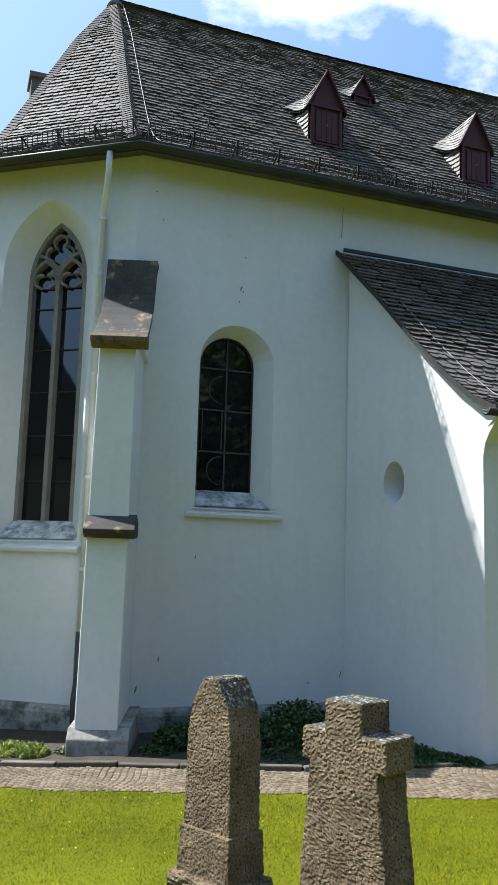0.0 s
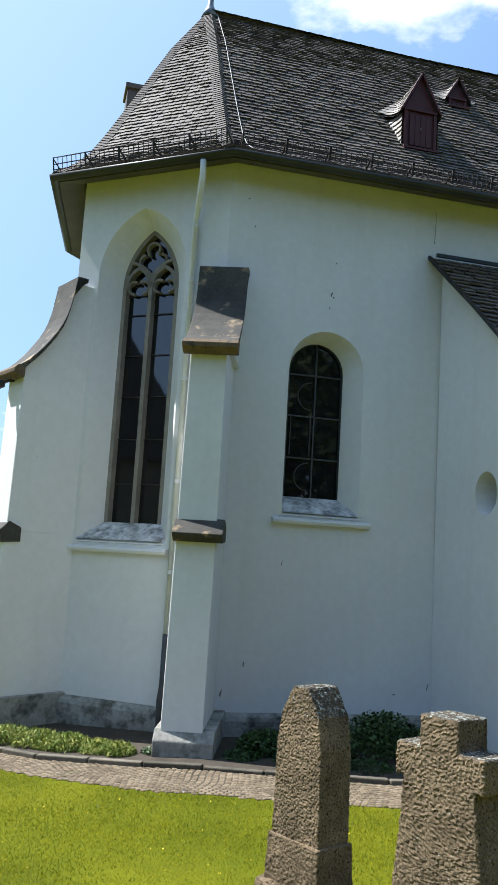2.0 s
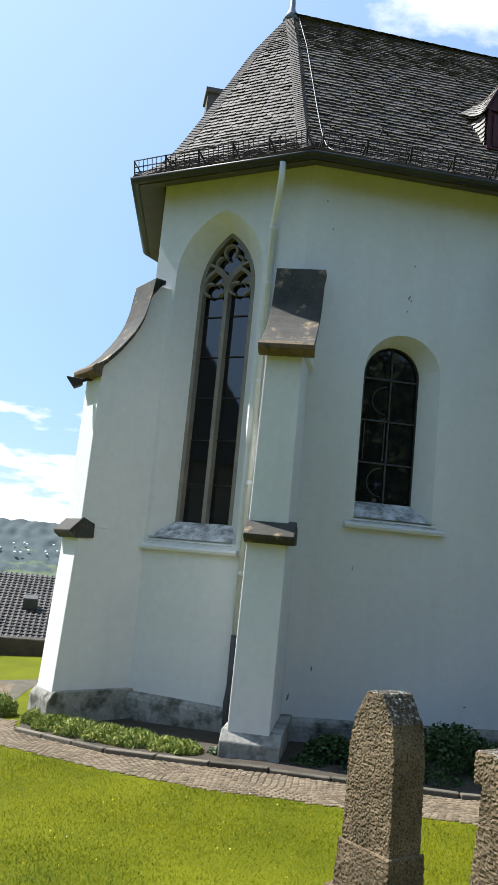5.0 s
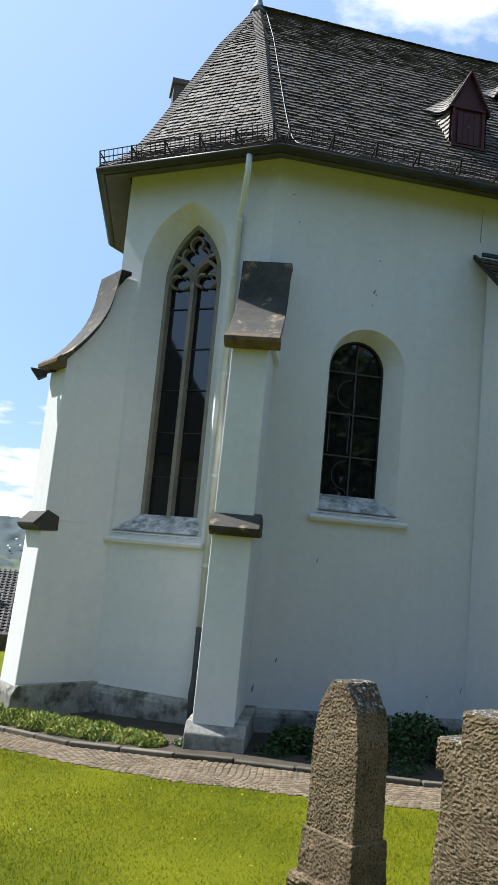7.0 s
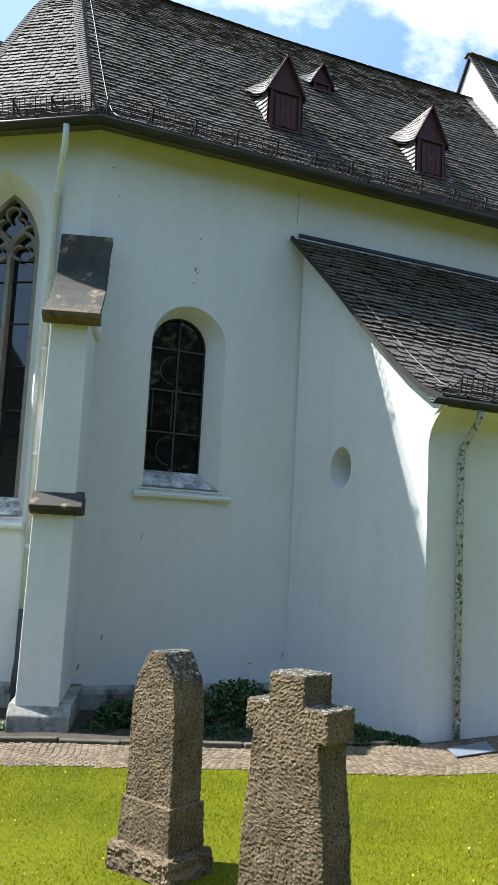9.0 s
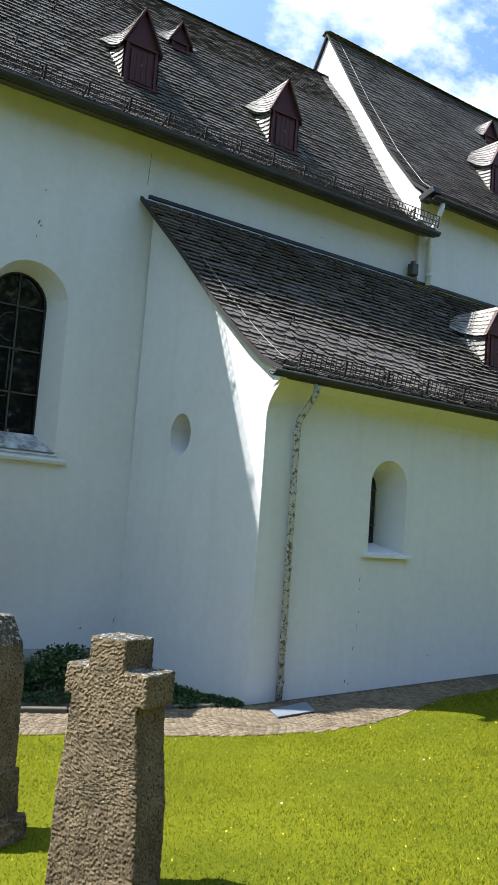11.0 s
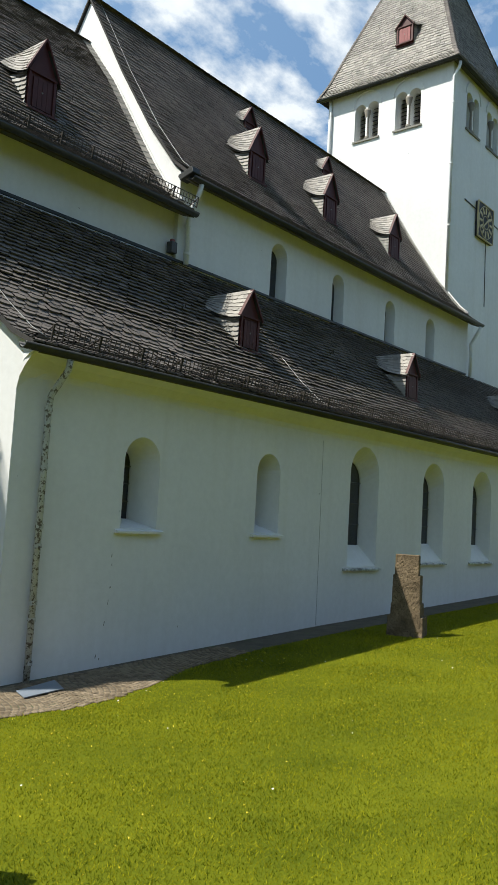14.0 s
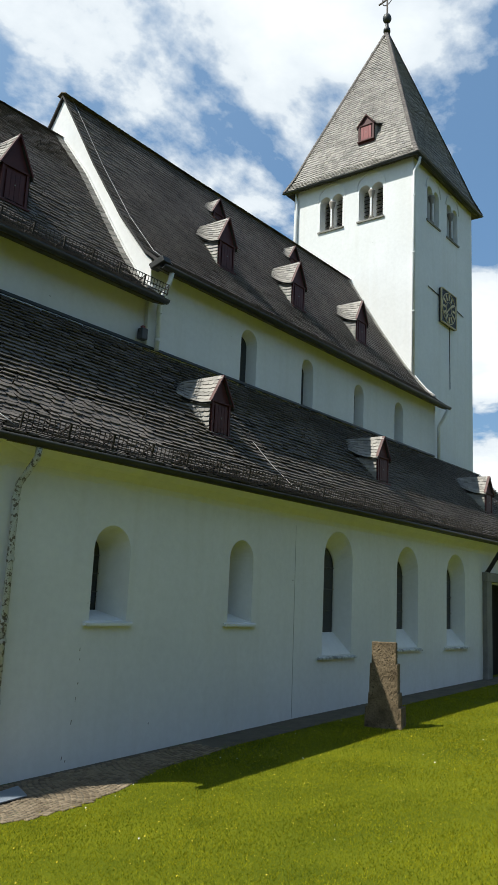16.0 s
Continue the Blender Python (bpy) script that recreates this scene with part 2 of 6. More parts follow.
M_BLACK = material("black_dial", (0.015, 0.015, 0.016), (0.035, 0.035, 0.037), 0.6, 4.0, 40.0, 0.0)

M_GLASS = bpy.data.materials.new("dark_leaded_glass")
M_GLASS.use_nodes = True
gn, gl = M_GLASS.node_tree.nodes, M_GLASS.node_tree.links
gb = gn["Principled BSDF"]
gb.inputs["Base Color"].default_value = (0.010, 0.011, 0.012, 1)
gb.inputs["Roughness"].default_value, gb.inputs["IOR"].default_value = 0.03, 1.75
g_no = gn.new("ShaderNodeTexNoise")
g_no.inputs["Scale"].default_value = 3.0
g_bp = gn.new("ShaderNodeBump")
g_bp.inputs["Strength"].default_value, g_bp.inputs["Distance"].default_value = 0.05, 0.004
gl.new(g_no.outputs["Fac"], g_bp.inputs["Height"])
gl.new(g_bp.outputs[0], gb.inputs["Normal"])


# ---- building helpers ----
def V(*a):
    return Vector(a)


def mesh_of(name, verts, faces, mat, smooth=False):
    me = bpy.data.meshes.new(name)
    me.from_pydata([tuple(v) for v in verts], [], faces)
    me.update()
    me.materials.append(mat)
    if smooth:
        for p in me.polygons:
            p.use_smooth = True
    return me


def part(name, me, parent=None, label="", kind=""):
    ob = new(name, me)
    if parent is not None:
        ob.parent = parent
    return tagged(ob, label=label, kind=kind)


class Build:
    """Vertices and faces of one mesh in the making."""

    def __init__(self):
        self.v, self.f = [], []

    def add(self, verts, faces):
        k = len(self.v)
        self.v += [Vector(p) for p in verts]
        self.f += [tuple(k + i for i in f) for f in faces]

    def box(self, c, x, y, z):
        """A box round c with half axes x, y, z."""
        c, x, y, z = Vector(c), Vector(x), Vector(y), Vector(z)
        p = [c + a * x + b * y + d * z for a in (-1, 1) for b in (-1, 1) for d in (-1, 1)]
        self.add(p, [(0, 1, 3, 2), (4, 6, 7, 5), (0, 4, 5, 1), (2, 3, 7, 6), (0, 2, 6, 4), (1, 5, 7, 3)])

    def beam(self, a, b, w, h, up=(0, 0, 1)):
        """A square bar from a to b."""
        a, b = Vector(a), Vector(b)
        d = b - a
        s = d.cross(Vector(up))
        if s.length < 1e-6:
            s = d.cross(Vector((1, 0, 0)))
        s.normalize()
        u = s.cross(d).normalized()
        self.box((a + b) / 2, d / 2, s * w / 2, u * h / 2)

    def tube(self, pts, r, n=8, cap=True):
        """A round tube along points."""
        pts = [Vector(p) for p in pts]
        rings, prev = [], None
        for i, p in enumerate(pts):
            d = (pts[min(i + 1, len(pts) - 1)] - pts[max(i - 1, 0)]).normalized()
            ref = prev if prev is not None else (Vector((0, 0, 1)) if abs(d.z) < 0.9 else Vector((1, 0, 0)))
            s = (ref - d * ref.dot(d)).normalized()
            prev = s
            u = d.cross(s)
            rad = r[i] if isinstance(r, (list, tuple)) else r
            rings.append([p + (s * math.cos(2 * math.pi * k / n) + u * math.sin(2 * math.pi * k / n)) * rad for k in range(n)])
        fs = [(i * n + k, i * n + (k + 1) % n, (i + 1) * n + (k + 1) % n, (i + 1) * n + k) for i in range(len(pts) - 1) for k in range(n)]
        if cap:
            fs += [tuple(range(n))[::-1], tuple((len(pts) - 1) * n + k for k in range(n))]
        self.add([q for ring in rings for q in ring], fs)

    def sweep(self, path, prof, out, closed_ends=True):
        """A profile (out, up) swept along a path; out gives the outward direction at each point."""
        n = len(prof)
        vs = []
        for p, o in zip(path, out):
            vs += [Vector(p) + Vector(o) * a + Vector((0, 0, b)) for a, b in prof]
        fs = [(i * n + k, i * n + (k + 1) % n, (i + 1) * n + (k + 1) % n, (i + 1) * n + k) for i in range(len(path) - 1) for k in range(n)]
        if closed_ends:
            fs += [tuple(range(n))[::-1], tuple((len(path) - 1) * n + k for k in range(n))]
        self.add(vs, fs)

    def extrude(self, pts, d):
        """A flat outline pushed along d."""
        pts, d, n = [Vector(p) for p in pts], Vector(d), len(pts)
        self.add(pts + [p + d for p in pts], [tuple(range(n))[::-1], tuple(range(n, 2 * n))] + [(k, (k + 1) % n, n + (k + 1) % n, n + k) for k in range(n)])

    def mesh(self, name, mat, smooth=False, bevel=0.0):
        me = mesh_of(name, self.v, self.f, mat, smooth)
        bm = bmesh.new()
        bm.from_mesh(me)
        bmesh.ops.remove_doubles(bm, verts=bm.verts, dist=0.0003)
        bmesh.ops.recalc_face_normals(bm, faces=bm.faces)
        if bevel:
            bmesh.ops.bevel(bm, geom=[e for e in bm.edges if len(e.link_faces) == 2 and e.calc_face_angle(0) > 0.5], offset=bevel, segments=2, affect="EDGES", profile=0.5)
        bm.to_mesh(me)
        bm.free()
        return me


from mathutils.geometry import tessellate_polygon


def wall_panel(origin, u, n, outline, openings, thick):
    """A wall with openings cut through it. u: along the wall, n: outward. outline: (s, z) loop.
    openings: (outer loop, inner loop, depth), matching point by point; the inner loop lies depth behind the face."""
    b = Build()
    o, u, n = Vector(origin), Vector(u).normalized(), Vector(n).normalized()

    def place(p, d=0.0):
        return o + u * p[0] + Vector((0, 0, p[1])) - n * d

    def sheet(loops, d):
        flat = [[Vector((p[0], p[1], 0)) for p in lo] for lo in loops]
        b.add([place(p, d) for lo in loops for p in lo], [tuple(t) for t in tessellate_polygon(flat)])

    sheet([outline] + [q[0] for q in openings], 0.0)
    sheet([outline] + [q[1] for q in openings], thick)
    m = len(outline)
    b.add([place(p) for p in outline] + [place(p, thick) for p in outline], [(k, (k + 1) % m, m + (k + 1) % m, m + k) for k in range(m)])
    for outer, inner, depth in openings:
        m = len(outer)
        fs = [(r * m + k, r * m + (k + 1) % m, (r + 1) * m + (k + 1) % m, (r + 1) * m + k) for r in range(2) for k in range(m)]
        b.add([place(p) for p in outer] + [place(p, depth) for p in inner] + [place(p, thick) for p in inner], fs)
    return b


def arch_loop(s0, s1, z0, z1, k=14, pointed=0.0, rise=None):
    """A window outline: straight sides and a round or pointed head."""
    w = (s1 - s0) / 2
    r = rise if rise is not None else w
    c, zs = (s0 + s1) / 2, z1 - r
    pts = [(s0, z0), (s1, z0)]
    if not pointed:
        return pts + [(c + w * math.cos(math.pi * i / k), zs + r * math.sin(math.pi * i / k)) for i in range(k + 1)]
    big = (w * w + r * r) / (2 * w)
    end = math.acos((big - w) / big)
    half = [(w - big + big * math.cos(end * i / (k // 2)), big * math.sin(end * i / (k // 2))) for i in range(k // 2 + 1)]
    return pts + [(c + x, zs + y) for x, y in half] + [(c - x, zs + y) for x, y in half[-2::-1]]


def interp(pts, x):
    if x <= pts[0][0]:
        return pts[0][1]
    for (a, b), (c, d) in zip(pts, pts[1:]):
        if x <= c:
            return b + (d - b) * (x - a) / (c - a)
    return pts[-1][1]


def slate_facet(left, right, length, row, width, lift=0.040, seed=1):
    """Slates in courses between two edges left(v), right(v), v from eaves 0 to top 1. Yields four-corner frames of each slate."""
    rnd = random.Random(seed)
    rows = max(3, int(length / row))
    for i in range(rows):
        v0, v1 = i / rows, min((i + 1.35) / rows, 1.0)
        vm = min((i + 1.0) / rows, 1.0)
        a0, b0, a1, b1 = left(v0), right(v0), left(v1), right(v1)
        w = (b0 - a0).length
        n = max(1, round(w / width))
        cuts = [0.0] + [min(max((k + (0.5 if i % 2 else 0.0) + rnd.uniform(-0.16, 0.16)) / n, 0), 1) for k in range(1 if not i % 2 else 0, n)] + [1.0]
        nor = (b0 - a0).cross(left(vm) - a0 if w > 0.3 else a1 - a0)
        if nor.length < 1e-9:
            continue
        nor.normalize()
        if nor.z < 0:
            nor = -nor
        for s0, s1 in zip(cuts, cuts[1:]):
            if s1 - s0 < 0.02 / max(w, 0.05):
                continue
            g = rnd.uniform(-0.004, 0.005)
            k = lift * rnd.uniform(0.75, 1.3)
            sag = rnd.uniform(-0.006, 0.006)
            e0, e1 = s0 + 0.003 / max(w, 0.2), s1 - 0.003 / max(w, 0.2)
            dv = (a1 - a0).normalized() * sag
            yield a0.lerp(b0, e0) + nor * (k + g) + dv, a0.lerp(b0, e1) + nor * (k + g * 0.3) + dv, a1.lerp(b1, e1) + nor * 0.003, a1.lerp(b1, e0) + nor * 0.003, nor


def add_slate(b, p, q, r, s, nor, t=0.022):
    """One slate: rounded lower edge, thin sides."""
    up = (s - p) * 0.09
    m0, m1 = p.lerp(q, 0.3), p.lerp(q, 0.75)
    c0, c1 = p + up, q + up * 1.7
    low = [c0, m0, m1, c1]
    d = nor * t
    b.add(low + [r, s] + [x - d for x in low], [(0, 1, 2, 3, 4, 5), (6, 7, 1, 0), (7, 8, 2, 1), (8, 9, 3, 2)])


SLATE_UNIT = None


def slate_piece(parent, p, q, r, s, nor):
    """One slate as an object of its own, on the shared slate mesh."""
    global SLATE_UNIT
    if SLATE_UNIT is None:
        b = Build()
        add_slate(b, V(0, 0, 0), V(1, 0, 0), V(1, 1, 0), V(0, 1, 0), V(0, 0, 1), 1.0)
        SLATE_UNIT = mesh_of("slate", b.v, b.f, M_SLATE_PIECE)
    ob = new("slate", SLATE_UNIT)
    x, y, z = q - p, s - p, nor * 0.022
    ob.parent = parent
    ob.matrix_local = Matrix(((x.x, y.x, z.x, p.x), (x.y, y.y, z.y, p.y), (x.z, y.z, z.z, p.z), (0, 0, 0, 1)))
    return ob


def slate_roof(name, facets, parent, label, near=None, limit=300, mat=None, lift=0.032):
    """A roof: an underlay sheet and courses of slates. facets: (left, right, length, row, width). near(p): which slates are pieces of their own."""
    under, rest, pieces = Build(), Build(), []
    for k, (left, right, length, row, width) in enumerate(facets):
        st = 14
        vs = []
        for i in range(st + 1):
            vs += [left(i / st), right(i / st)]
        vs = [p + V(0, 0, -0.02) for p in vs]
        under.add(vs, [(2 * i, 2 * i + 1, 2 * i + 3, 2 * i + 2) for i in range(st)])
        for sl in slate_facet(left, right, length, row, width, lift * (0.8 if k == 1 else 1.0), seed=k + 3):
            if near and len(pieces) < limit and near(sl[0]):
                pieces.append(sl)
            else:
                add_slate(rest, *sl)
    roof = part(name, mesh_of(name, under.v, under.f, M_UNDER), parent, label)
    part("slates", mesh_of("slates", rest.v, rest.f, mat or M_SLATE), roof, kind="stuff")
    PIECES.append((roof, pieces))
    return roof


PIECES = []

# ---- ground ----
GROUND_X = [(-40, -0.9), (-6, -0.42), (-1, -0.22), (1.7, -0.06), (5.8, 0.0), (12.3, 0.28), (20.6, 0.55), (40, 0.9)]


def ground_z(x, y):
    """Height of the ground: it climbs gently toward the west and toward the graves."""
    z = interp(GROUND_X, x)
    t = min(max((6.6 - y) / 6.6, 0), 1)
    z += 0.28 * t * t * (3 - 2 * t)
    d = min(max((y - 19) / 12, 0), 1)
    z -= 1.1 * d * d
    r = math.hypot(x, y)
    if r > 60:
        z -= 26 * min((r - 60) / 240, 1)
    if r > 620:
        ridge = 0.8 + 0.25 * math.sin(x / 310.0) + 0.12 * math.sin(x / 97.0 + 1) + 0.08 * math.sin(y / 140.0)
        k = min((r - 620) / 330, 1)
        z += 62 * ridge * k * k * (3 - 2 * k)
    return z


LAWN_EDGE = [(-1.6, 11.4), (-1.15, 10.6), (0.15, 9.32), (1.23, 8.48), (2.35, 8.0), (3.11, 7.78), (4.8, 7.06), (5.78, 6.84), (6.5, 6.84), (7.2, 7.0), (8.2, 7.35), (10.0, 7.5), (24.0, 7.5)]
KERB = [(-0.95, 11.25), (0.15, 10.08), (1.27, 9.45), (2.5, 8.94), (3.72, 8.46), (5.45, 8.17)]


def ground():
    ax = [math.sinh(i / 13.0) for i in range(-110, 111)]
    vs = [(x, y, ground_z(x, y)) for y in ax for x in ax]
    n = len(ax)
    fs, mats = [], []
    for j in range(n - 1):
        for i in range(n - 1):
            fs.append((j * n + i, j * n + i + 1, (j + 1) * n + i + 1, (j + 1) * n + i))
            # ground past 140 m takes the haze-tinted hill colour
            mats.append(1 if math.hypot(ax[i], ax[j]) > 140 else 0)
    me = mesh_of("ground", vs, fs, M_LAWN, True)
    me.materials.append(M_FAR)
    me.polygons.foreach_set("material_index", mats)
    tagged(new("ground", me), "sunlit mown lawn climbing gently beside the church", "lawn", kind="structure")


ground()


def strip(name, outer, inner, lift, mat, label, category):
    """A ground strip between two lines of the plan, laid just above the lawn."""
    b = Build()
    n = 60

    def along(line, t):
        lens = [0]
        for p, q in zip(line, line[1:]):
            lens.append(lens[-1] + math.hypot(q[0] - p[0], q[1] - p[1]))
        d = t * lens[-1]
        return interp(list(zip(lens, [p[0] for p in line])), d), interp(list(zip(lens, [p[1] for p in line])), d)

    vs = []
    for i in range(n + 1):
        (x0, y0), (x1, y1) = along(outer, i / n), along(inner, i / n)
        for k in range(7):
            x, y = x0 + (x1 - x0) * k / 6, y0 + (y1 - y0) * k / 6
            vs.append((x, y, ground_z(x, y) + lift))
    b.add(vs, [(i * 7 + k, i * 7 + k + 1, (i + 1) * 7 + k + 1, (i + 1) * 7 + k) for i in range(n) for k in range(6)])
    return tagged(new(name, mesh_of(name, b.v, b.f, mat, True)), label, category, kind="structure")


PATH_OUTER = [(-2.9, 15.0), (-2.6, 13.8), (-2.2, 12.6), *LAWN_EDGE]
PATH_INNER = [(-0.9, 15.6), (-1.15, 14.0), (-1.25, 12.2), (-0.95, 11.2), *KERB[1:], (5.8, 8.14), (7.2, 8.14), (12.0, 8.14), (24.0, 8.14)]
path = strip("path", PATH_OUTER, PATH_INNER, 0.005, M_JOINT, "cobbled footpath of small brown-grey setts curving round the church", "path")
BED_WALL = [(-0.9, 11.9), (0.1, 12.3), (2.1, 10.85), (3.5, 10.8), (4.6, 10.8), (5.35, 10.75)]
bed = strip("flower_bed", KERB, BED_WALL, 0.03, M_SOIL, "narrow planting bed of dark soil along the choir wall", "bed")

# ---- church ----
YA, YC, YN, AXIS = 8.12, 10.78, 10.68, 13.8
church = tagged(new("church"), "white plastered village church with slate roofs and a square west tower", "church")
church.location = (0, 0, 0)

# choir: straight north wall and a polygonal east end
E1, E2, E3, E4 = V(2.0, 10.3, 0), V(-0.32, 12.0, 0), V(0.0, 14.9, 0), V(2.0, 17.3, 0)
W1, W2, W3, W4 = V(2.11, YC, 0), V(0.155, 12.21, 0), V(0.46, 14.85, 0), V(2.2, 16.85, 0)
WALL_TOP = 7.76
GLASS_DEPTH = 0.34


def panel_part(name, build, label="", mat=M_PLASTER):
    return part(name, build.mesh(name, mat), church, label)


# choir north wall with the round-headed window
CW_OUT = arch_loop(0.96, 2.06, 2.86, 5.45, rise=0.55)
CW_IN = arch_loop(1.06, 1.86, 3.10, 5.34, rise=0.42)
panel_part("choir_wall", wall_panel((W1.x, YC, 0), (1, 0, 0), (0, -1, 0), [(0, -0.3), (8.64, -0.3), (8.64, WALL_TOP), (0, WALL_TOP)], [(CW_OUT, CW_IN, GLASS_DEPTH)], 0.7), "white plastered choir wall with a round-headed window")
# north-east face with the pointed window
NEU = (W2 - W1).normalized()
NEN = V(NEU.y, -NEU.x, 0)
if NEN.y > 0:
    NEN = -NEN
NEL = (W2 - W1).length
GW_OUT = arch_loop(0.64, 2.06, 2.36, 7.20, pointed=1.0, rise=0.98, k=24)
GW_IN = arch_loop(0.93, 1.83, 2.62, 6.98, pointed=1.0, rise=0.85, k=24)
panel_part("apse_wall", wall_panel(W1, NEU, NEN, [(0.004, -0.4), (NEL - 0.004, -0.4), (NEL - 0.004, WALL_TOP), (0.004, WALL_TOP)], [(GW_OUT, GW_IN, 0.36)], 0.7), "white plastered apse wall with a tall pointed window")
for a, c in ((W2, W3), (W3, W4), (W4, V(10.75, 16.85, 0))):
    u = (c - a).normalized()
    panel_part("apse_wall", wall_panel(a, u, V(-u.y, u.x, 0) if (V(-u.y, u.x, 0)).dot(a - V(3, 13.8, 0)) > 0 else V(u.y, -u.x, 0), [(0, -0.5), ((c - a).length, -0.5), ((c - a).length, WALL_TOP), (0, WALL_TOP)], [], 0.6))


def plinth(a, c, out, top, bottom, depth, name="plinth"):
    b = Build()
    n = 12
    path_pts = [a.lerp(c, i / n) for i in range(n + 1)]
    b.sweep(path_pts, [(-0.02, bottom), (depth, bottom), (depth, top - 0.07), (depth * 0.75, top - 0.02), (-0.02, top + 0.04)], [out] * (n + 1))
    return part(name, b.mesh(name, M_PLINTH), church, "stained plaster plinth with green and black damp marks")


plinth(V(2.2, YC, 0), V(5.3, YC, 0), V(0, -1, 0), 0.24, -0.3, 0.09)
plinth(W1, W2, NEN, 0.24, -0.5, 0.09)


def buttress(w, d, base, cap_top, cap_low, band, width, reach=1.0, slim=0.0):
    """A stepped corner buttress with a curved, mossy stone cap."""
    d = d.normalized()
    t = V(-d.y, d.x, 0)
    if t.x < 0:
        t = -t
    body = Build()
    d = d * reach
    back = -0.35

    def block(d1, d0, z0, z1, hw0, hw1):
        p = []
        for z, dd, hw in ((z0, d0, hw0), (z1, d1, hw1)):
            p += [w + d * back - t * hw + V(0, 0, z), w + d * back + t * (hw - slim) + V(0, 0, z), w + d * dd + t * (hw - slim) + V(0, 0, z), w + d * dd - t * hw + V(0, 0, z)]
        body.add(p, [(0, 1, 2, 3), (7, 6, 5, 4), (0, 4, 5, 1), (1, 5, 6, 2), (2, 6, 7, 3), (3, 7, 4, 0)])

    hw = width / 2
    block(1.00, 1.12, 0.2, band, hw, hw * 0.985)
    block(0.93, 0.98, band, cap_low + 0.02, hw * 0.985, hw * 0.93)
    # the part under the curved cap
    # the cap swings out at its foot and stands steep against the wall
    steps = ((1.02, 0.0), (0.90, 0.07), (0.78, 0.145), (0.66, 0.23), (0.55, 0.32), (0.45, 0.41), (0.37, 0.50), (0.31, 0.59), (0.265, 0.69), (0.23, 0.79), (0.20, 0.90), (0.18, 1.0))
    curve = [(dd, cap_low + 0.02 + (cap_top - cap_low - 0.05) * q) for dd, q in steps]
    prof = [(back, cap_low - 0.02), *[(0.95 if i == 0 else a, z - 0.05) for i, (a, z) in enumerate(curve)], (back, cap_top - 0.08)]
    body.extrude([w + d * a - t * hw * 0.93 + V(0, 0, z) for a, z in prof], t * hw * 1.86)
    ob = part("buttress", body.mesh("buttress", M_PLASTER, bevel=0.012), church, "white plastered corner buttress with dark stone caps")
    cap = Build()
    line = [(1.12, cap_low - 0.06), (1.12, cap_low + 0.01)] + [(a, z + 0.03) for a, z in curve[1:]] + [(-0.02, cap_top), (-0.02, cap_top - 0.06)] + [(a, z - 0.045) for a, z in curve[::-1]] + [(1.0, cap_low - 0.05)]
    cap.extrude([w + d * a - t * (hw + 0.055) + V(0, 0, z) for a, z in line], t * (width + 0.11))
    cap_ob = part("cap", cap.mesh("cap", M_CAP, bevel=0.008), ob, "dark mossy sandstone cap, curved outward")
    lip = Build()
    line = [(0.96, cap_low - 0.115), (1.05, cap_low - 0.11), (1.08, cap_low - 0.08), (1.14, cap_low - 0.055), (1.145, cap_low + 0.0), (1.08, cap_low + 0.055), (0.96, cap_low + 0.04)]
    lip.extrude([w + d * a - t * (hw + 0.065) + V(0, 0, z) for a, z in line], t * (width + 0.13))
    part("drip_lip", lip.mesh("drip_lip", M_LIP, bevel=0.008), cap_ob, "ochre lichened drip moulding")
    bd = Build()
    line = [(0.74, band - 0.14), (1.06, band - 0.16), (1.15, band - 0.11), (1.17, band - 0.06), (0.95, band + 0.13), (0.74, band + 0.05)]
    bd.extrude([w + d * a - t * (hw + 0.02) + V(0, 0, z) for a, z in line], t * (width + 0.04))
    part("string_course", bd.mesh("string_course", M_CAP, bevel=0.008), ob, "weathered stone drip course")
    pl = Build()
    line = [(back, base - 0.3), (1.22, base - 0.3), (1.20, 0.13), (1.10, 0.25), (back, 0.30)]
    pl.extrude([w + d * a - t * (hw + 0.07) + V(0, 0, z) for a, z in line], t * (width + 0.14))
    part("plinth", pl.mesh("plinth", M_PLINTH, bevel=0.015), ob, "stained plinth foot")
    return ob


buttress(W1 + V(-0.02, 0.0, 0), V(-0.311, -0.951, 0), -0.06, 6.12, 4.80, 2.54, 0.56, slim=0.07)
buttress(W2, V(-0.915, -0.403, 0), -0.2, 6.12, 4.62, 2.42, 0.56, 0.84)
buttress(W3, V(-0.90, 0.43, 0), -0.3, 6.12, 4.70, 2.48, 0.56)

# aisle: its east gable wall stands slightly askew
A_NE, A_SE = V(5.78, YA, 0), V(5.32, YC, 0)
AU = (A_SE - A_NE).normalized()
AN = V(-AU.y, AU.x, 0)
if AN.x > 0:
    AN = -AN
AISLE_ROOF = [(7.80, 3.96), (8.14, 4.13), (8.57, 4.49), (9.15, 5.08), (9.78, 5.77), (10.32, 6.32), (10.74, 6.76)]
oval = [(1.62 + 0.215 * math.cos(a), 3.25 + 0.285 * math.sin(a)) for a in [2 * math.pi * i / 24 for i in range(24)]]
oval_in = [(1.60 + 0.17 * math.cos(a), 3.25 + 0.24 * math.sin(a)) for a in [2 * math.pi * i / 24 for i in range(24)]]
verge = [((y - YA) / AU.y, z - 0.05) for y, z in AISLE_ROOF if y > 8.0]
panel_part("aisle_gable_wall", wall_panel(A_NE, AU, AN, [(0.004, -0.3), ((A_SE - A_NE).length, -0.3), *[v for v in verge[::-1] if v[0] < (A_SE - A_NE).length], (-0.25, 3.93), (-0.22, 3.86), (-0.1, 3.72), (-0.03, 3.6), (0.004, 3.45)], [(oval, oval_in, 0.3)], 0.6), "white plastered gable wall of the aisle with an oval opening")
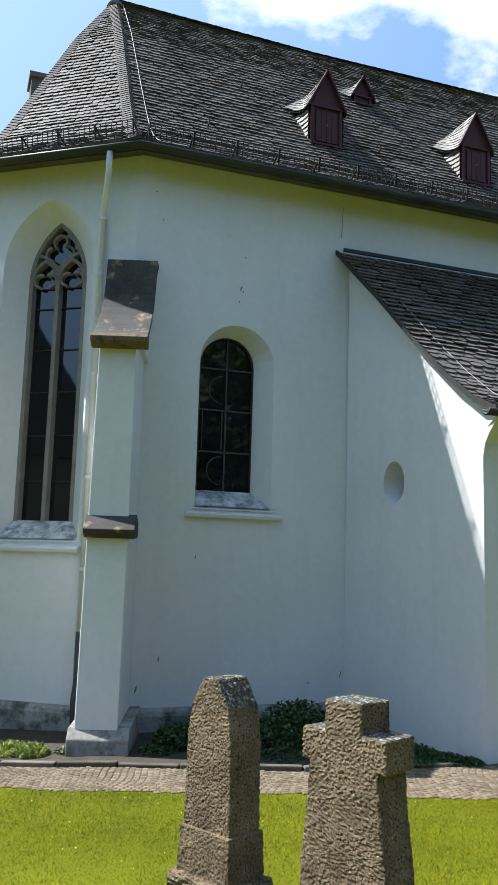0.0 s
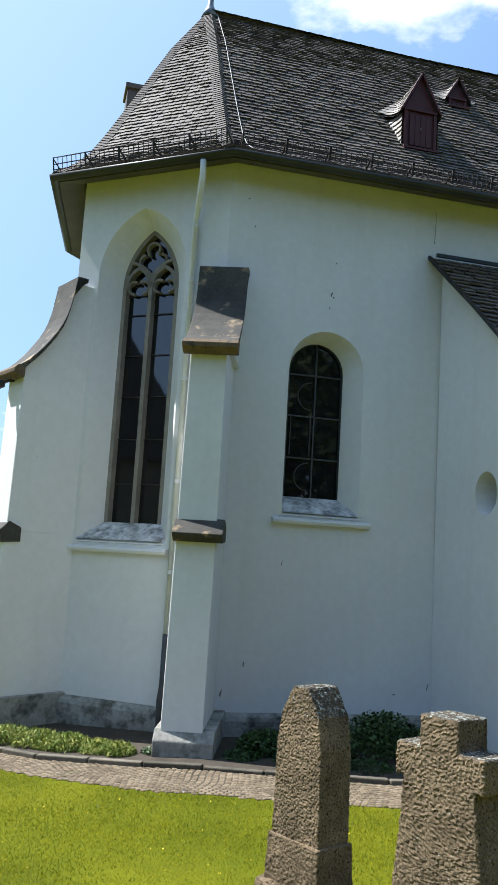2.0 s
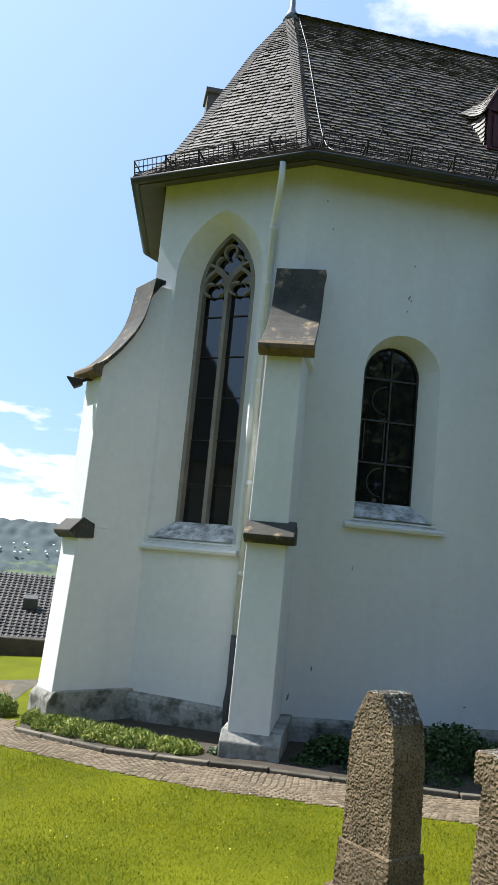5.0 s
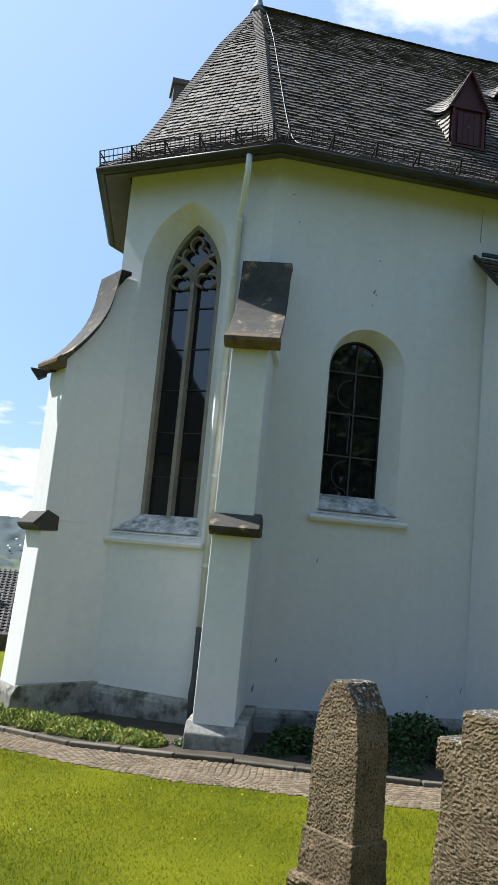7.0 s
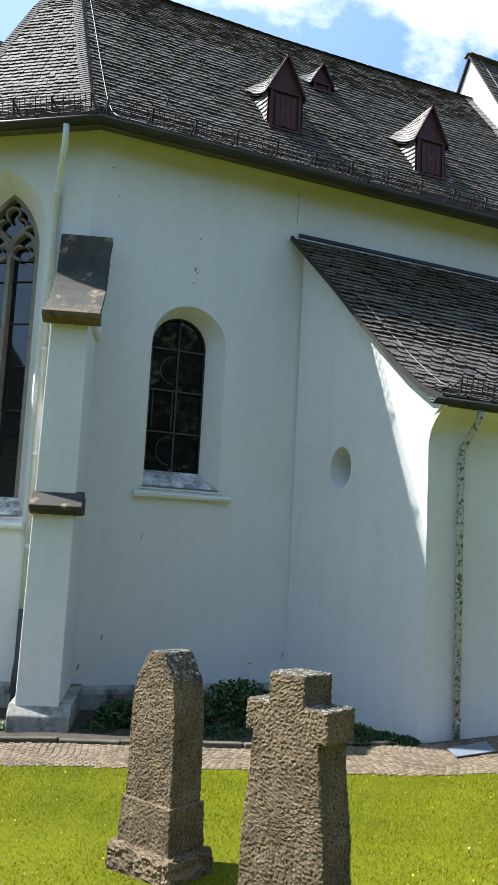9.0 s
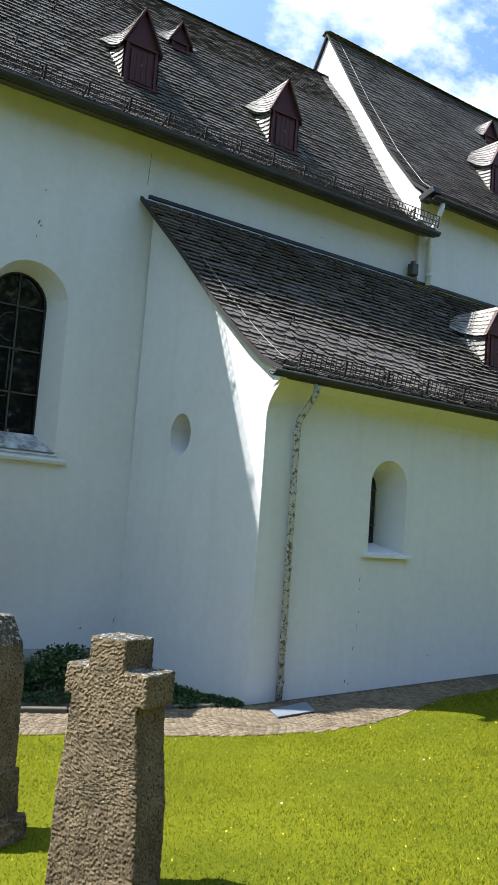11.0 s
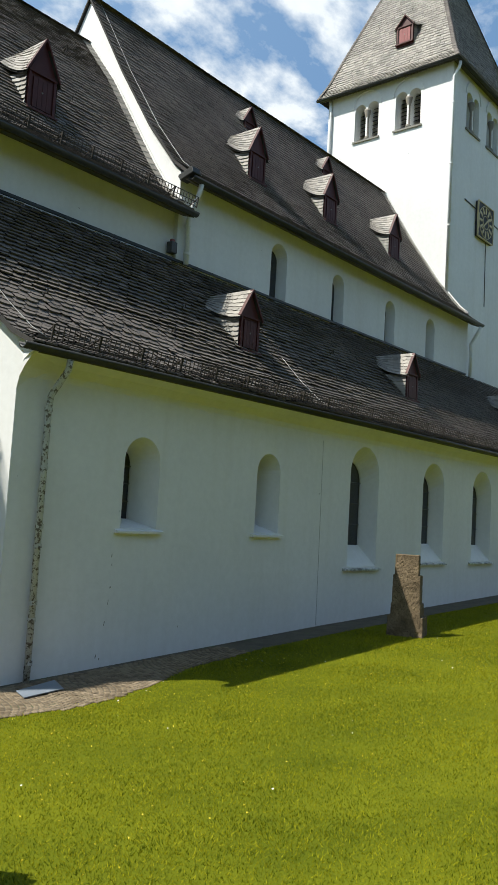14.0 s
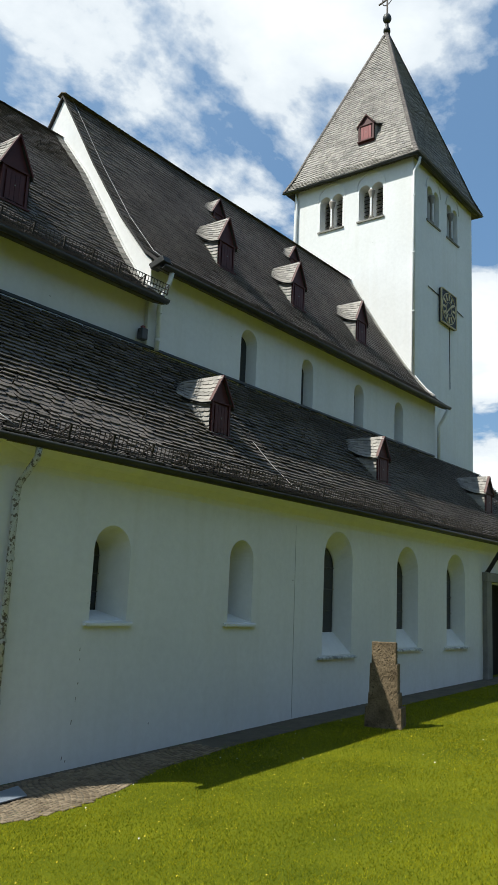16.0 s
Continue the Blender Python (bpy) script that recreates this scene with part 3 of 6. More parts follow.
W_AISLE = [  # outer left, right, bottom, top; inner left, right, bottom, top; depth
    (7.55, 8.21, 1.86, 3.10, 7.66, 8.07, 1.98, 2.96, 0.44),
    (10.37, 10.98, 1.86, 3.14, 10.45, 10.86, 2.0, 3.02, 0.44),
    (13.12, 14.14, 1.30, 3.55, 13.2, 14.02, 1.68, 3.28, 0.33),
    (15.97, 16.96, 1.38, 3.48, 16.05, 16.86, 1.74, 3.24, 0.30),
    (18.44, 19.50, 1.38, 3.50, 18.52, 19.40, 1.74, 3.24, 0.30),
]
ops = []
for a0, a1, z0, z1, i0, i1, y0, y1, dep in W_AISLE:
    ops.append((arch_loop(a0 - 5.78, a1 - 5.78, z0, z1), arch_loop(i0 - 5.78, i1 - 5.78, y0, y1), dep))
door_loop = [(20.95 - 5.78, 0.45), (22.45 - 5.78, 0.45), (22.45 - 5.78, 2.9), (20.95 - 5.78, 2.9)]
ops.append((door_loop, door_loop, 0.4))
panel_part("aisle_wall", wall_panel(A_NE, (1, 0, 0), (0, -1, 0), [(0.006, -0.3), (21.2, -0.3), (21.2, 3.92), (0.006, 3.92)], ops, 0.6), "white plastered aisle wall with a row of deep splayed windows")
# cove under the aisle eaves
cb = Build()
cb.sweep([V(5.79, YA + 0.01, 0), V(26.9, YA + 0.01, 0)], [(0, 3.58), (0.03, 3.70), (0.10, 3.80), (0.24, 3.88), (0.24, 3.90), (0, 3.90)], [V(0, -1, 0)] * 2)
panel_part("eaves_cove", cb, "plastered cove under the aisle eaves")

# nave clerestory
W_NAVE = [(13.6, 14.17, 8.02), (15.96, 16.47, 7.96), (18.43, 18.93, 7.92), (20.68, 21.2, 7.94)]
ops = []
for a0, a1, z1 in W_NAVE:
    ops.append((arch_loop(a0 - 10.75, a1 - 10.75, 6.5, z1), arch_loop(a0 + 0.06 - 10.75, a1 - 0.07 - 10.75, 6.6, z1 - 0.1), 0.36))
NAVE_ROOF = [(10.33, 8.33), (10.86, 8.74), (11.61, 9.66), (12.55, 11.06), (13.4, 12.46), (AXIS, 13.1)]
panel_part("nave_wall", wall_panel((10.75, YN, 0), (1, 0, 0), (0, -1, 0), [(0.006, -0.3), (12.6, -0.3), (12.6, 8.42), (0.006, 8.42)], ops, 0.6), "white plastered nave wall with small round-headed windows")
gable = [(0.006, 3.0)] + [(2 * AXIS - 2 * YN - 0.006, 3.0)] + [(2 * AXIS - y - YN, z - 0.08) for y, z in NAVE_ROOF[1:]] + [(y - YN, z - 0.08) for y, z in NAVE_ROOF[-2:0:-1]] + [(0.006, 8.5)]
panel_part("nave_gable", wall_panel((10.75, YN, 0), (0, 1, 0), (-1, 0, 0), gable, [], 0.5), "white plastered stepped-up nave gable above the choir roof")
panel_part("nave_wall", wall_panel((10.75, 2 * AXIS - YN, 0), (1, 0, 0), (0, 1, 0), [(0.006, -0.3), (12.6, -0.3), (12.6, 8.35), (0.006, 8.35)], [], 0.6))

# tower
TX0, TX1, TY0, TY1, TZ = 23.2, 28.05, 11.4, 16.15, 17.0


def belfry(s0, s1):
    """Two small arches side by side, under one shallow blind arch."""
    m = (s0 + s1) / 2
    return [(arch_loop(s0, m - 0.03, 15.12, 16.40, k=10), arch_loop(s0 + 0.03, m - 0.045, 15.14, 16.36, k=10), 0.30), (arch_loop(m + 0.03, s1, 15.12, 16.40, k=10), arch_loop(m + 0.045, s1 - 0.03, 15.14, 16.36, k=10), 0.30)]


def square_loop(s0, s1, z0, z1):
    return [(s0, z0), (s1, z0), (s1, z1), (s0, z1)]


east_ops = belfry(12.52 - TY0, 13.45 - TY0) + belfry(14.1 - TY0, 15.03 - TY0)
north_ops = belfry(24.23 - TX0, 25.2 - TX0) + belfry(25.82 - TX0, 26.76 - TX0)
tower_l = TX1 - TX0
panel_part("tower_wall", wall_panel((TX0, TY0, 0), (0, 1, 0), (-1, 0, 0), square_loop(0.006, TY1 - TY0 - 0.006, 0, TZ), east_ops, 0.7), "sunlit white tower wall with paired belfry arches")
panel_part("tower_wall", wall_panel((TX0, TY0, 0), (1, 0, 0), (0, -1, 0), square_loop(0.006, tower_l - 0.006, 0, TZ), north_ops, 0.7), "white tower wall in shade with a clock")
panel_part("tower_wall", wall_panel((TX1, TY0, 0), (0, 1, 0), (1, 0, 0), square_loop(0.006, TY1 - TY0 - 0.006, 0, TZ), [], 0.6))
panel_part("tower_wall", wall_panel((TX0, TY1, 0), (1, 0, 0), (0, 1, 0), square_loop(0.006, tower_l - 0.006, 0, TZ), [], 0.6))

# ---- roofs ----
CHOIR_Q = [(0, 7.66), (0.1, 7.87), (0.189, 8.14), (0.30, 8.66), (0.409, 9.22), (0.711, 10.82), (1.0, 12.08)]
APEX = V(2.1, AXIS, 12.08)


def hip(corner):
    def edge(v):
        z = interp(CHOIR_Q, v)
        return V(corner.x + (APEX.x - corner.x) * v, corner.y + (APEX.y - corner.y) * v, z)
    return edge


def choir_right(v):
    return V(10.78, 10.3 + (AXIS - 10.3) * v, interp(CHOIR_Q, v))


def choir_south(x):
    return lambda v: V(x if x > 5 else 2.0 + 0.1 * v, 17.3 + (AXIS - 17.3) * v, interp(CHOIR_Q, v))


slate_roof("choir_roof", [(hip(E1), choir_right, 5.9, 0.098, 0.16), (hip(E2), hip(E1), 5.4, 0.088, 0.12), (hip(E3), hip(E2), 5.4, 0.2, 0.3), (hip(E4), hip(E3), 5.4, 0.3, 0.5), (choir_south(2.0), choir_south(10.78), 5.9, 0.3, 0.5)],
           church, "steep weathered slate choir roof with a polygonal hipped end", near=lambda p: p.z < 8.7 and 2.2 < p.x < 7.2 and p.y < 11.6)


def profile_edge(prof, x0, skew=0.0):
    y0, y1 = prof[0][0], prof[-1][0]
    return lambda v: V(x0 + skew * v, y0 + (y1 - y0) * v, interp(prof, y0 + (y1 - y0) * v))


def mirror_edge(prof, x0):
    y0, y1 = prof[0][0], prof[-1][0]
    return lambda v: V(x0, 2 * AXIS - (y0 + (y1 - y0) * v), interp(prof, y0 + (y1 - y0) * v))


slate_roof("nave_roof", [(profile_edge(NAVE_ROOF, 10.70), profile_edge(NAVE_ROOF, 23.35), 6.2, 0.115, 0.19), (mirror_edge(NAVE_ROOF, 10.70), mirror_edge(NAVE_ROOF, 23.35), 6.2, 0.4, 0.8)], church, "tall dark slate nave roof")
slate_roof("aisle_roof", [(profile_edge(AISLE_ROOF, 5.74, -0.64), profile_edge(AISLE_ROOF, 26.9), 4.05, 0.105, 0.18)], church, "long lean-to aisle roof of dark brown-grey slates", near=lambda p: p.x < 9.0 and p.y < 8.9, lift=0.043)
SPIRE = [(0, 16.88), (0.06, 17.18), (0.13, 17.68), (0.22, 18.4), (1.0, 24.15)]
TC = V((TX0 + TX1) / 2, (TY0 + TY1) / 2, 0)


def spire_edge(sx, sy):
    o = 0.30
    cx, cy = (TX0 - o if sx < 0 else TX1 + o), (TY0 - o if sy < 0 else TY1 + o)
    return lambda v: V(cx + (TC.x - cx) * v, cy + (TC.y - cy) * v, interp(SPIRE, v))


slate_roof("spire", [(spire_edge(-1, 1), spire_edge(-1, -1), 7.9, 0.115, 0.17), (spire_edge(-1, -1), spire_edge(1, -1), 7.9, 0.115, 0.17), (spire_edge(1, -1), spire_edge(1, 1), 7.9, 0.4, 0.6), (spire_edge(1, 1), spire_edge(-1, 1), 7.9, 0.4, 0.6)],
           church, "pointed grey slate spire with flared eaves", mat=M_SLATE_PALE)

# ridge and hip cover slates
def cover_line(name, pts, w, step, parent, label):
    b = Build()
    for a, c in zip(pts, pts[1:]):
        n = max(1, int((c - a).length / step))
        for i in range(n):
            p, q = a.lerp(c, i / n), a.lerp(c, (i + 1.25) / n)
            d = (q - p).normalized()
            s = d.cross(V(0, 0, 1)).normalized()
            up = s.cross(d)
            for sg in (-1, 1):
                m = p + up * 0.045
                e = p + s * sg * w - up * 0.02
                b.add([m, e, q + s * sg * w - up * 0.03, q + up * 0.03], [(0, 1, 2, 3) if sg > 0 else (3, 2, 1, 0)])
                b.add([m, e, e - up * 0.02, m - up * 0.02], [(0, 1, 2, 3)])
    return part(name, mesh_of(name, b.v, b.f, M_SLATE), parent, label, kind="stuff")


cover_line("hip_slates", [hip(E1)(i / 14) + V(0, 0, 0.02) for i in range(15)], 0.13, 0.06, church, "narrow slates laid over the hip")
cover_line("hip_slates", [hip(E2)(i / 14) + V(0, 0, 0.02) for i in range(15)], 0.13, 0.06, church, "narrow slates laid over the hip")
cover_line("ridge_slates", [V(2.1, AXIS, 12.1), V(6, AXIS, 12.03), V(10.78, AXIS, 12.08)], 0.14, 0.2, church, "ridge slates")
cover_line("ridge_slates", [V(10.66, AXIS, 13.13), V(15, AXIS, 13.08), V(19, AXIS, 13.1), V(23.3, AXIS, 13.08)], 0.14, 0.2, church, "ridge slates")
for e in ((-1, -1), (-1, 1), (1, -1)):
    cover_line("hip_slates", [spire_edge(*e)(i / 10) + V(0, 0, 0.01) for i in range(11)], 0.10, 0.14, church, "")


def verge_board(prof, x, thick, mat=M_UNDER, skew=0.0, w=0.05, name="verge_board"):
    b = Build()
    y0, y1 = prof[0][0], prof[-1][0]
    e = [V(x + skew * (y - y0) / (y1 - y0), y, z) for y, z in prof]
    n = len(e)
    vs = []
    for p in e:
        vs += [p + V(0, 0, 0.03), p + V(w, 0, 0.03), p + V(w, 0, -thick), p + V(0, 0, -thick)]
    fs = [(4 * i + k, 4 * i + (k + 1) % 4, 4 * i + 4 + (k + 1) % 4, 4 * i + 4 + k) for i in range(n - 1) for k in range(4)] + [(0, 1, 2, 3), (4 * n - 1, 4 * n - 2, 4 * n - 3, 4 * n - 4)]
    b.add(vs, fs)
    return part(name, b.mesh(name, mat), church, "dark slate-edged roof verge")


verge_board(AISLE_ROOF, 5.73, 0.035, skew=-0.64)
verge_board(NAVE_ROOF, 10.69, 0.04)
verge_board([(2 * AXIS - y, z) for y, z in NAVE_ROOF], 10.69, 0.04)
# lead flashing where the aisle roof meets the nave
b = Build()
b.beam(V(5.2, 10.68, 6.79), V(23.2, 10.64, 6.75), 0.04, 0.05)
part("flashing", b.mesh("flashing", M_GUTTER), church, "dark lead flashing")


# ---- gutters and eaves ----
def gutter(points, outs, name="gutter", r=0.075, back=0.42, board=0.0, rise=0.05):
    """A half-round gutter with its eaves board behind."""
    b = Build()
    prof = [(r * math.cos(a), r * math.sin(a)) for a in [math.pi + math.pi * i / 8 for i in range(9)]]
    prof += [(0.8 * r * math.cos(a), 0.8 * r * math.sin(a) + 0.005) for a in [2 * math.pi - math.pi * i / 8 for i in range(9)]]
    b.sweep(points, prof, outs)
    g = part(name, b.mesh(name, M_GUTTER, True), church, "dark patinated half-round gutter")
    s = Build()
    points = [Vector(points[0]) + V(board, 0, 0)] + list(points[1:])
    s.sweep(points, [(-r * 0.9, 0.06), (-r * 0.9, -0.07), (-back, rise), (-back, rise + 0.04), (-r * 1.3, -0.02), (-r * 1.3, 0.06)], outs)
    part("eaves_board", s.mesh("eaves_board", M_SOFFIT), g, "dark weathered eaves boards")
    return g


def mitre(n0, n1):
    m = (n0 + n1).normalized()
    return m / max(m.dot(n0), 0.3)


NN, EN = V(0, -1, 0), V(-(E3 - E2).normalized().y, (E3 - E2).normalized().x, 0)
zg = V(0, 0, 7.64)
gutter([V(10.85, 10.3, 0) + zg, E1 + zg, E2 + zg, E3 + zg, E4 + zg], [NN, mitre(NN, NEN), mitre(NEN, EN), EN, V(-0.7, 0.7, 0)])
gutter([V(10.66, 10.30, 8.30), V(23.55, 10.30, 8.30)], [NN, NN], back=0.36)
gutter([V(5.58, 7.78, 3.94), V(27.0, 7.78, 3.94)], [NN, NN], back=0.34, board=0.3, rise=-0.04)
o = 0.28
tz = V(0, 0, 16.86)
tc = [V(TX0 - o, TY1 + o, 0) + tz, V(TX0 - o, TY0 - o, 0) + tz, V(TX1 + o, TY0 - o, 0) + tz, V(TX1 + o, TY1 + o, 0) + tz]
gutter(tc, [V(-1, 1, 0), V(-1, -1, 0), V(1, -1, 0), V(1, 1, 0)], back=0.28, r=0.06)


def snow_guard(a, c, out, n_seg, h=0.205):
    """Railings of flat iron along the eaves, in short lengths."""
    out = Vector(out)
    for i in range(n_seg):
        p, q = a.lerp(c, i / n_seg), a.lerp(c, (i + 0.985) / n_seg)
        b = Build()
        up = (V(0, 0, 1) + out * 0.22).normalized()
        for k in (0.12, 0.5, 0.97):
            b.beam(p + up * h * k, q + up * h * k, 0.010, 0.013)
        n = max(3, int((q - p).length / 0.075))
        for k in range(n + 1):
            e = p.lerp(q, k / n)
            w = 0.010 if 0 < k < n else 0.020
            b.beam(e, e + up * h, w, w, up=(1, 0, 0))
        for e in (p, q):
            b.beam(e + up * h * 0.9, e - out * 0.2 + V(0, 0, 0.08), 0.014, 0.012)
        tagged(part("snow_guard", b.mesh("snow_guard", M_IRON), church, "rusty iron snow guard railing"), group="snow guards")


gz = V(0, 0, 7.72)
snow_guard(E2 + V(-0.02, 0.02, 0) + gz, E1 + V(-0.1, -0.03, 0) + gz, NEN, 5)
snow_guard(E1 + V(0.1, -0.03, 0) + gz, V(10.8, 10.27, 0) + gz, NN, 14)
snow_guard(V(6.05, 7.9, 4.05), V(20.0, 7.9, 4.05), NN, 19)


# ---- downpipes ----
def downpipe(points, r, label, mat=M_PIPE, collars=(), lower=None):
    b = Build()
    b.tube(points, r, 12)
    ob = part("downpipe", b.mesh("downpipe", mat, True), church, label)
    for z, (x, y) in collars:
        c = Build()
        c.tube([V(x, y, z - 0.025), V(x, y, z + 0.025)], r * 1.2, 12)
        part("collar", c.mesh("collar", mat), ob)
    if lower:
        d = Build()
        d.tube(lower, r * 1.12, 12)
        part("foot_pipe", d.mesh("foot_pipe", M_LEAD, True), ob, "dark cast-iron foot")
    return ob


# beside the corner buttress
pp = W1 + NEU * 0.50 + NEN * 0.07
top = E1.lerp(E2, 0.155)
downpipe([V(top.x, top.y, 7.56), V(top.x, top.y, 7.42), V(top.x, top.y, 7.30), V(pp.x * 0.5 + top.x * 0.5, pp.y * 0.5 + top.y * 0.5, 7.02), V(pp.x, pp.y, 6.85), V(pp.x, pp.y, 1.15)], 0.043, "white painted zinc downpipe beside the buttress", M_PIPE, [(z, (pp.x, pp.y)) for z in (6.8, 6.0, 4.6, 3.2, 2.0)], [V(pp.x, pp.y, 1.2), V(pp.x, pp.y, 0.55), V(pp.x - 0.03, pp.y - 0.05, 0.35), V(pp.x - 0.02, pp.y - 0.10, -0.1)])
# aisle corner
downpipe([V(6.28, 7.8, 3.86), V(6.28, 7.82, 3.74), V(6.25, 7.93, 3.58), V(6.21, 8.03, 3.42), V(6.21, 8.055, 3.25), V(6.20, 8.055, 0.02)], 0.041, "flaking painted downpipe at the aisle corner", M_PIPE_WORN, [(z, (6.21, 8.055)) for z in (3.25, 2.55, 1.85, 1.62, 0.95, 0.75, 0.25)])
# nave corner
downpipe([V(10.95, 10.32, 8.24), V(10.95, 10.36, 8.08), V(10.95, 10.5, 7.85), V(10.95, 10.6, 7.6), V(10.95, 10.6, 6.75)], 0.05, "white painted downpipe in the corner of choir and nave", M_PIPE, [(7.5, (10.95, 10.6)), (6.95, (10.95, 10.6))])
# tower and west end
downpipe([V(TX0 - 0.05, TY0 - 0.26, 16.8), V(TX0 - 0.05, TY0 - 0.22, 16.6), V(TX0 - 0.05, TY0 - 0.06, 16.35), V(TX0 - 0.05, TY0 - 0.06, 9.2)], 0.05, "white painted tower downpipe", M_PIPE, [(z, (TX0 - 0.05, TY0 - 0.06)) for z in (15.5, 13.5, 11.5)])
downpipe([V(TX0 - 0.06, TY1 - 0.1, 16.85), V(TX0 - 0.06, TY1 - 0.15, 16.4), V(TX0 - 0.06, TY1 - 0.15, 11.0)], 0.045, "white painted tower downpipe", M_PIPE)
downpipe([V(23.35, 10.25, 8.2), V(23.35, 10.4, 7.95), V(23.35, 10.56, 7.7), V(23.35, 10.56, 6.7)], 0.05, "white painted downpipe at the end of the nave", M_PIPE)


# ---- dormers ----
def dormer(x, y, prof, w, h, eave, door=True, pale=True, red=None):
    """A gabled slate dormer with a dark red boarded front."""
    z0 = interp(prof, y)
    d = new("dormer")
    d.parent = church
    d.location = (x, y, z0)
    tagged(d, "slate-clad gabled dormer with a dark red boarded front", group="dormers")
    red = red or M_RED
    ztop = h

    def back_y(z):
        """Where the roof slope reaches height z above the dormer's foot."""
        k = 0.0
        while k < 3.5 and interp(prof, y + k) - z0 < z:
            k += 0.03
        return k

    f = Build()
    hw = w / 2
    f.extrude([V(-hw, 0, -0.12), V(hw, 0, -0.12), V(hw, 0, eave), V(0, 0, ztop - 0.03), V(-hw, 0, eave)], V(0, 0.05, 0))
    part("front", f.mesh("front", M_RED), d, "dark red boarded gable")
    t = Build()
    for sx in (-1, 1):
        t.beam(V(sx * (hw - 0.03), -0.012, -0.02), V(sx * (hw - 0.03), -0.012, eave), 0.05, 0.03, up=(0, 1, 0))
        t.beam(V(sx * (hw + 0.05), -0.03, eave - 0.04), V(0, -0.03, ztop + 0.02), 0.03, 0.07, up=(0, 1, 0))
    t.beam(V(-hw, -0.014, eave - 0.02), V(hw, -0.014, eave - 0.02), 0.03, 0.05, up=(0, 1, 0))
    t.beam(V(-hw - 0.02, -0.04, -0.03), V(hw + 0.02, -0.04, -0.03), 0.09, 0.035)
    part("frame", t.mesh("frame", M_RED), d)
    if door:
        k = Build()
        dw = hw * 0.66
        n = 4
        for i in range(n):
            a = -dw + 2 * dw * i / n
            k.box(V(a + dw / n, -0.012, eave * 0.46), V(dw / n * 0.93, 0, 0), V(0, 0.014, 0), V(0, 0, eave * 0.40))
        hatch = part("hatch", k.mesh("hatch", M_RED_BRIGHT if red is M_RED_BRIGHT else M_RED), d, "boarded red hatch")
        q = Build()
        q.tube([V(0, -0.028, eave * 0.5), V(0, -0.036, eave * 0.5)], 0.016, 8)
        part("knob", q.mesh("knob", M_JAMB), hatch, "pale round peg")
    # two roof slopes that flare and run back into the main roof
    sl, un = Build(), Build()
    kb, ke = back_y(ztop) + 0.1, back_y(eave - 0.06)
    over = 0.05
    for sx in (-1, 1):
        def edge(v, u, sx=sx):
            # v from eaves to ridge, u from front to back
            back = ke * 1.25 * (1 - v) + kb * v
            zf = (eave - 0.08) + (ztop + 0.03 - eave + 0.08) * (v ** 1.12)
            zb = interp(prof, y + back) - z0 + 0.03
            xx = sx * (hw + over) * (1 - v) + sx * 0.17 * (1 - v) ** 2 * (0.08 + u ** 2)
            return V(xx, -0.05 + (back + 0.05) * u, zf + (zb - zf) * u ** 2.2 * (1 - v ** 3))
        lo = (lambda v, e=edge: e(v, 0.0)) if sx < 0 else (lambda v, e=edge: e(v, 1.0))
        hi = (lambda v, e=edge: e(v, 1.0)) if sx < 0 else (lambda v, e=edge: e(v, 0.0))
        n_u = 8
        st = 8
        grid = [edge(i / st, j / n_u) - V(0, 0, 0.02) for i in range(st + 1) for j in range(n_u + 1)]
        un.add(grid, [(i * (n_u + 1) + j, i * (n_u + 1) + j + 1, (i + 1) * (n_u + 1) + j + 1, (i + 1) * (n_u + 1) + j) for i in range(st) for j in range(n_u)])
        length = math.hypot(hw + over, ztop - eave)
        rows = max(5, int(length / 0.07))
        rnd = random.Random(int(x * 10) + sx)
        for i in range(rows):
            v0, v1 = i / rows, min((i + 1.35) / rows, 1)
            n = max(4, int((kb * v0 + ke * (1 - v0)) / 0.10))
            for j in range(n):
                u0, u1 = (j + (0.5 if i % 2 else 0) * 0.8) / n, min((j + 1 + (0.5 if i % 2 else 0) * 0.8) / n, 1)
                if u1 - u0 < 0.02:
                    continue
                p, q2, r2, s2 = edge(v0, u0), edge(v0, u1), edge(v1, u1), edge(v1, u0)
                nor = (q2 - p).cross(s2 - p).normalized()
                if nor.z < 0:
                    nor = -nor
                kk = 0.02 * rnd.uniform(0.7, 1.3)
                if sx < 0:
                    add_slate(sl, p + nor * kk, q2 + nor * kk, r2 + nor * 0.003, s2 + nor * 0.003, nor, 0.012)
                else:
                    add_slate(sl, q2 + nor * kk, p + nor * kk, s2 + nor * 0.003, r2 + nor * 0.003, nor, 0.012)
    rf = part("dormer_roof", mesh_of("dormer_roof", un.v, un.f, M_UNDER), d, "flared slate dormer roof")
    part("slates", mesh_of("slates", sl.v, sl.f, M_SLATE_PALE if pale else M_SLATE), rf, kind="stuff")
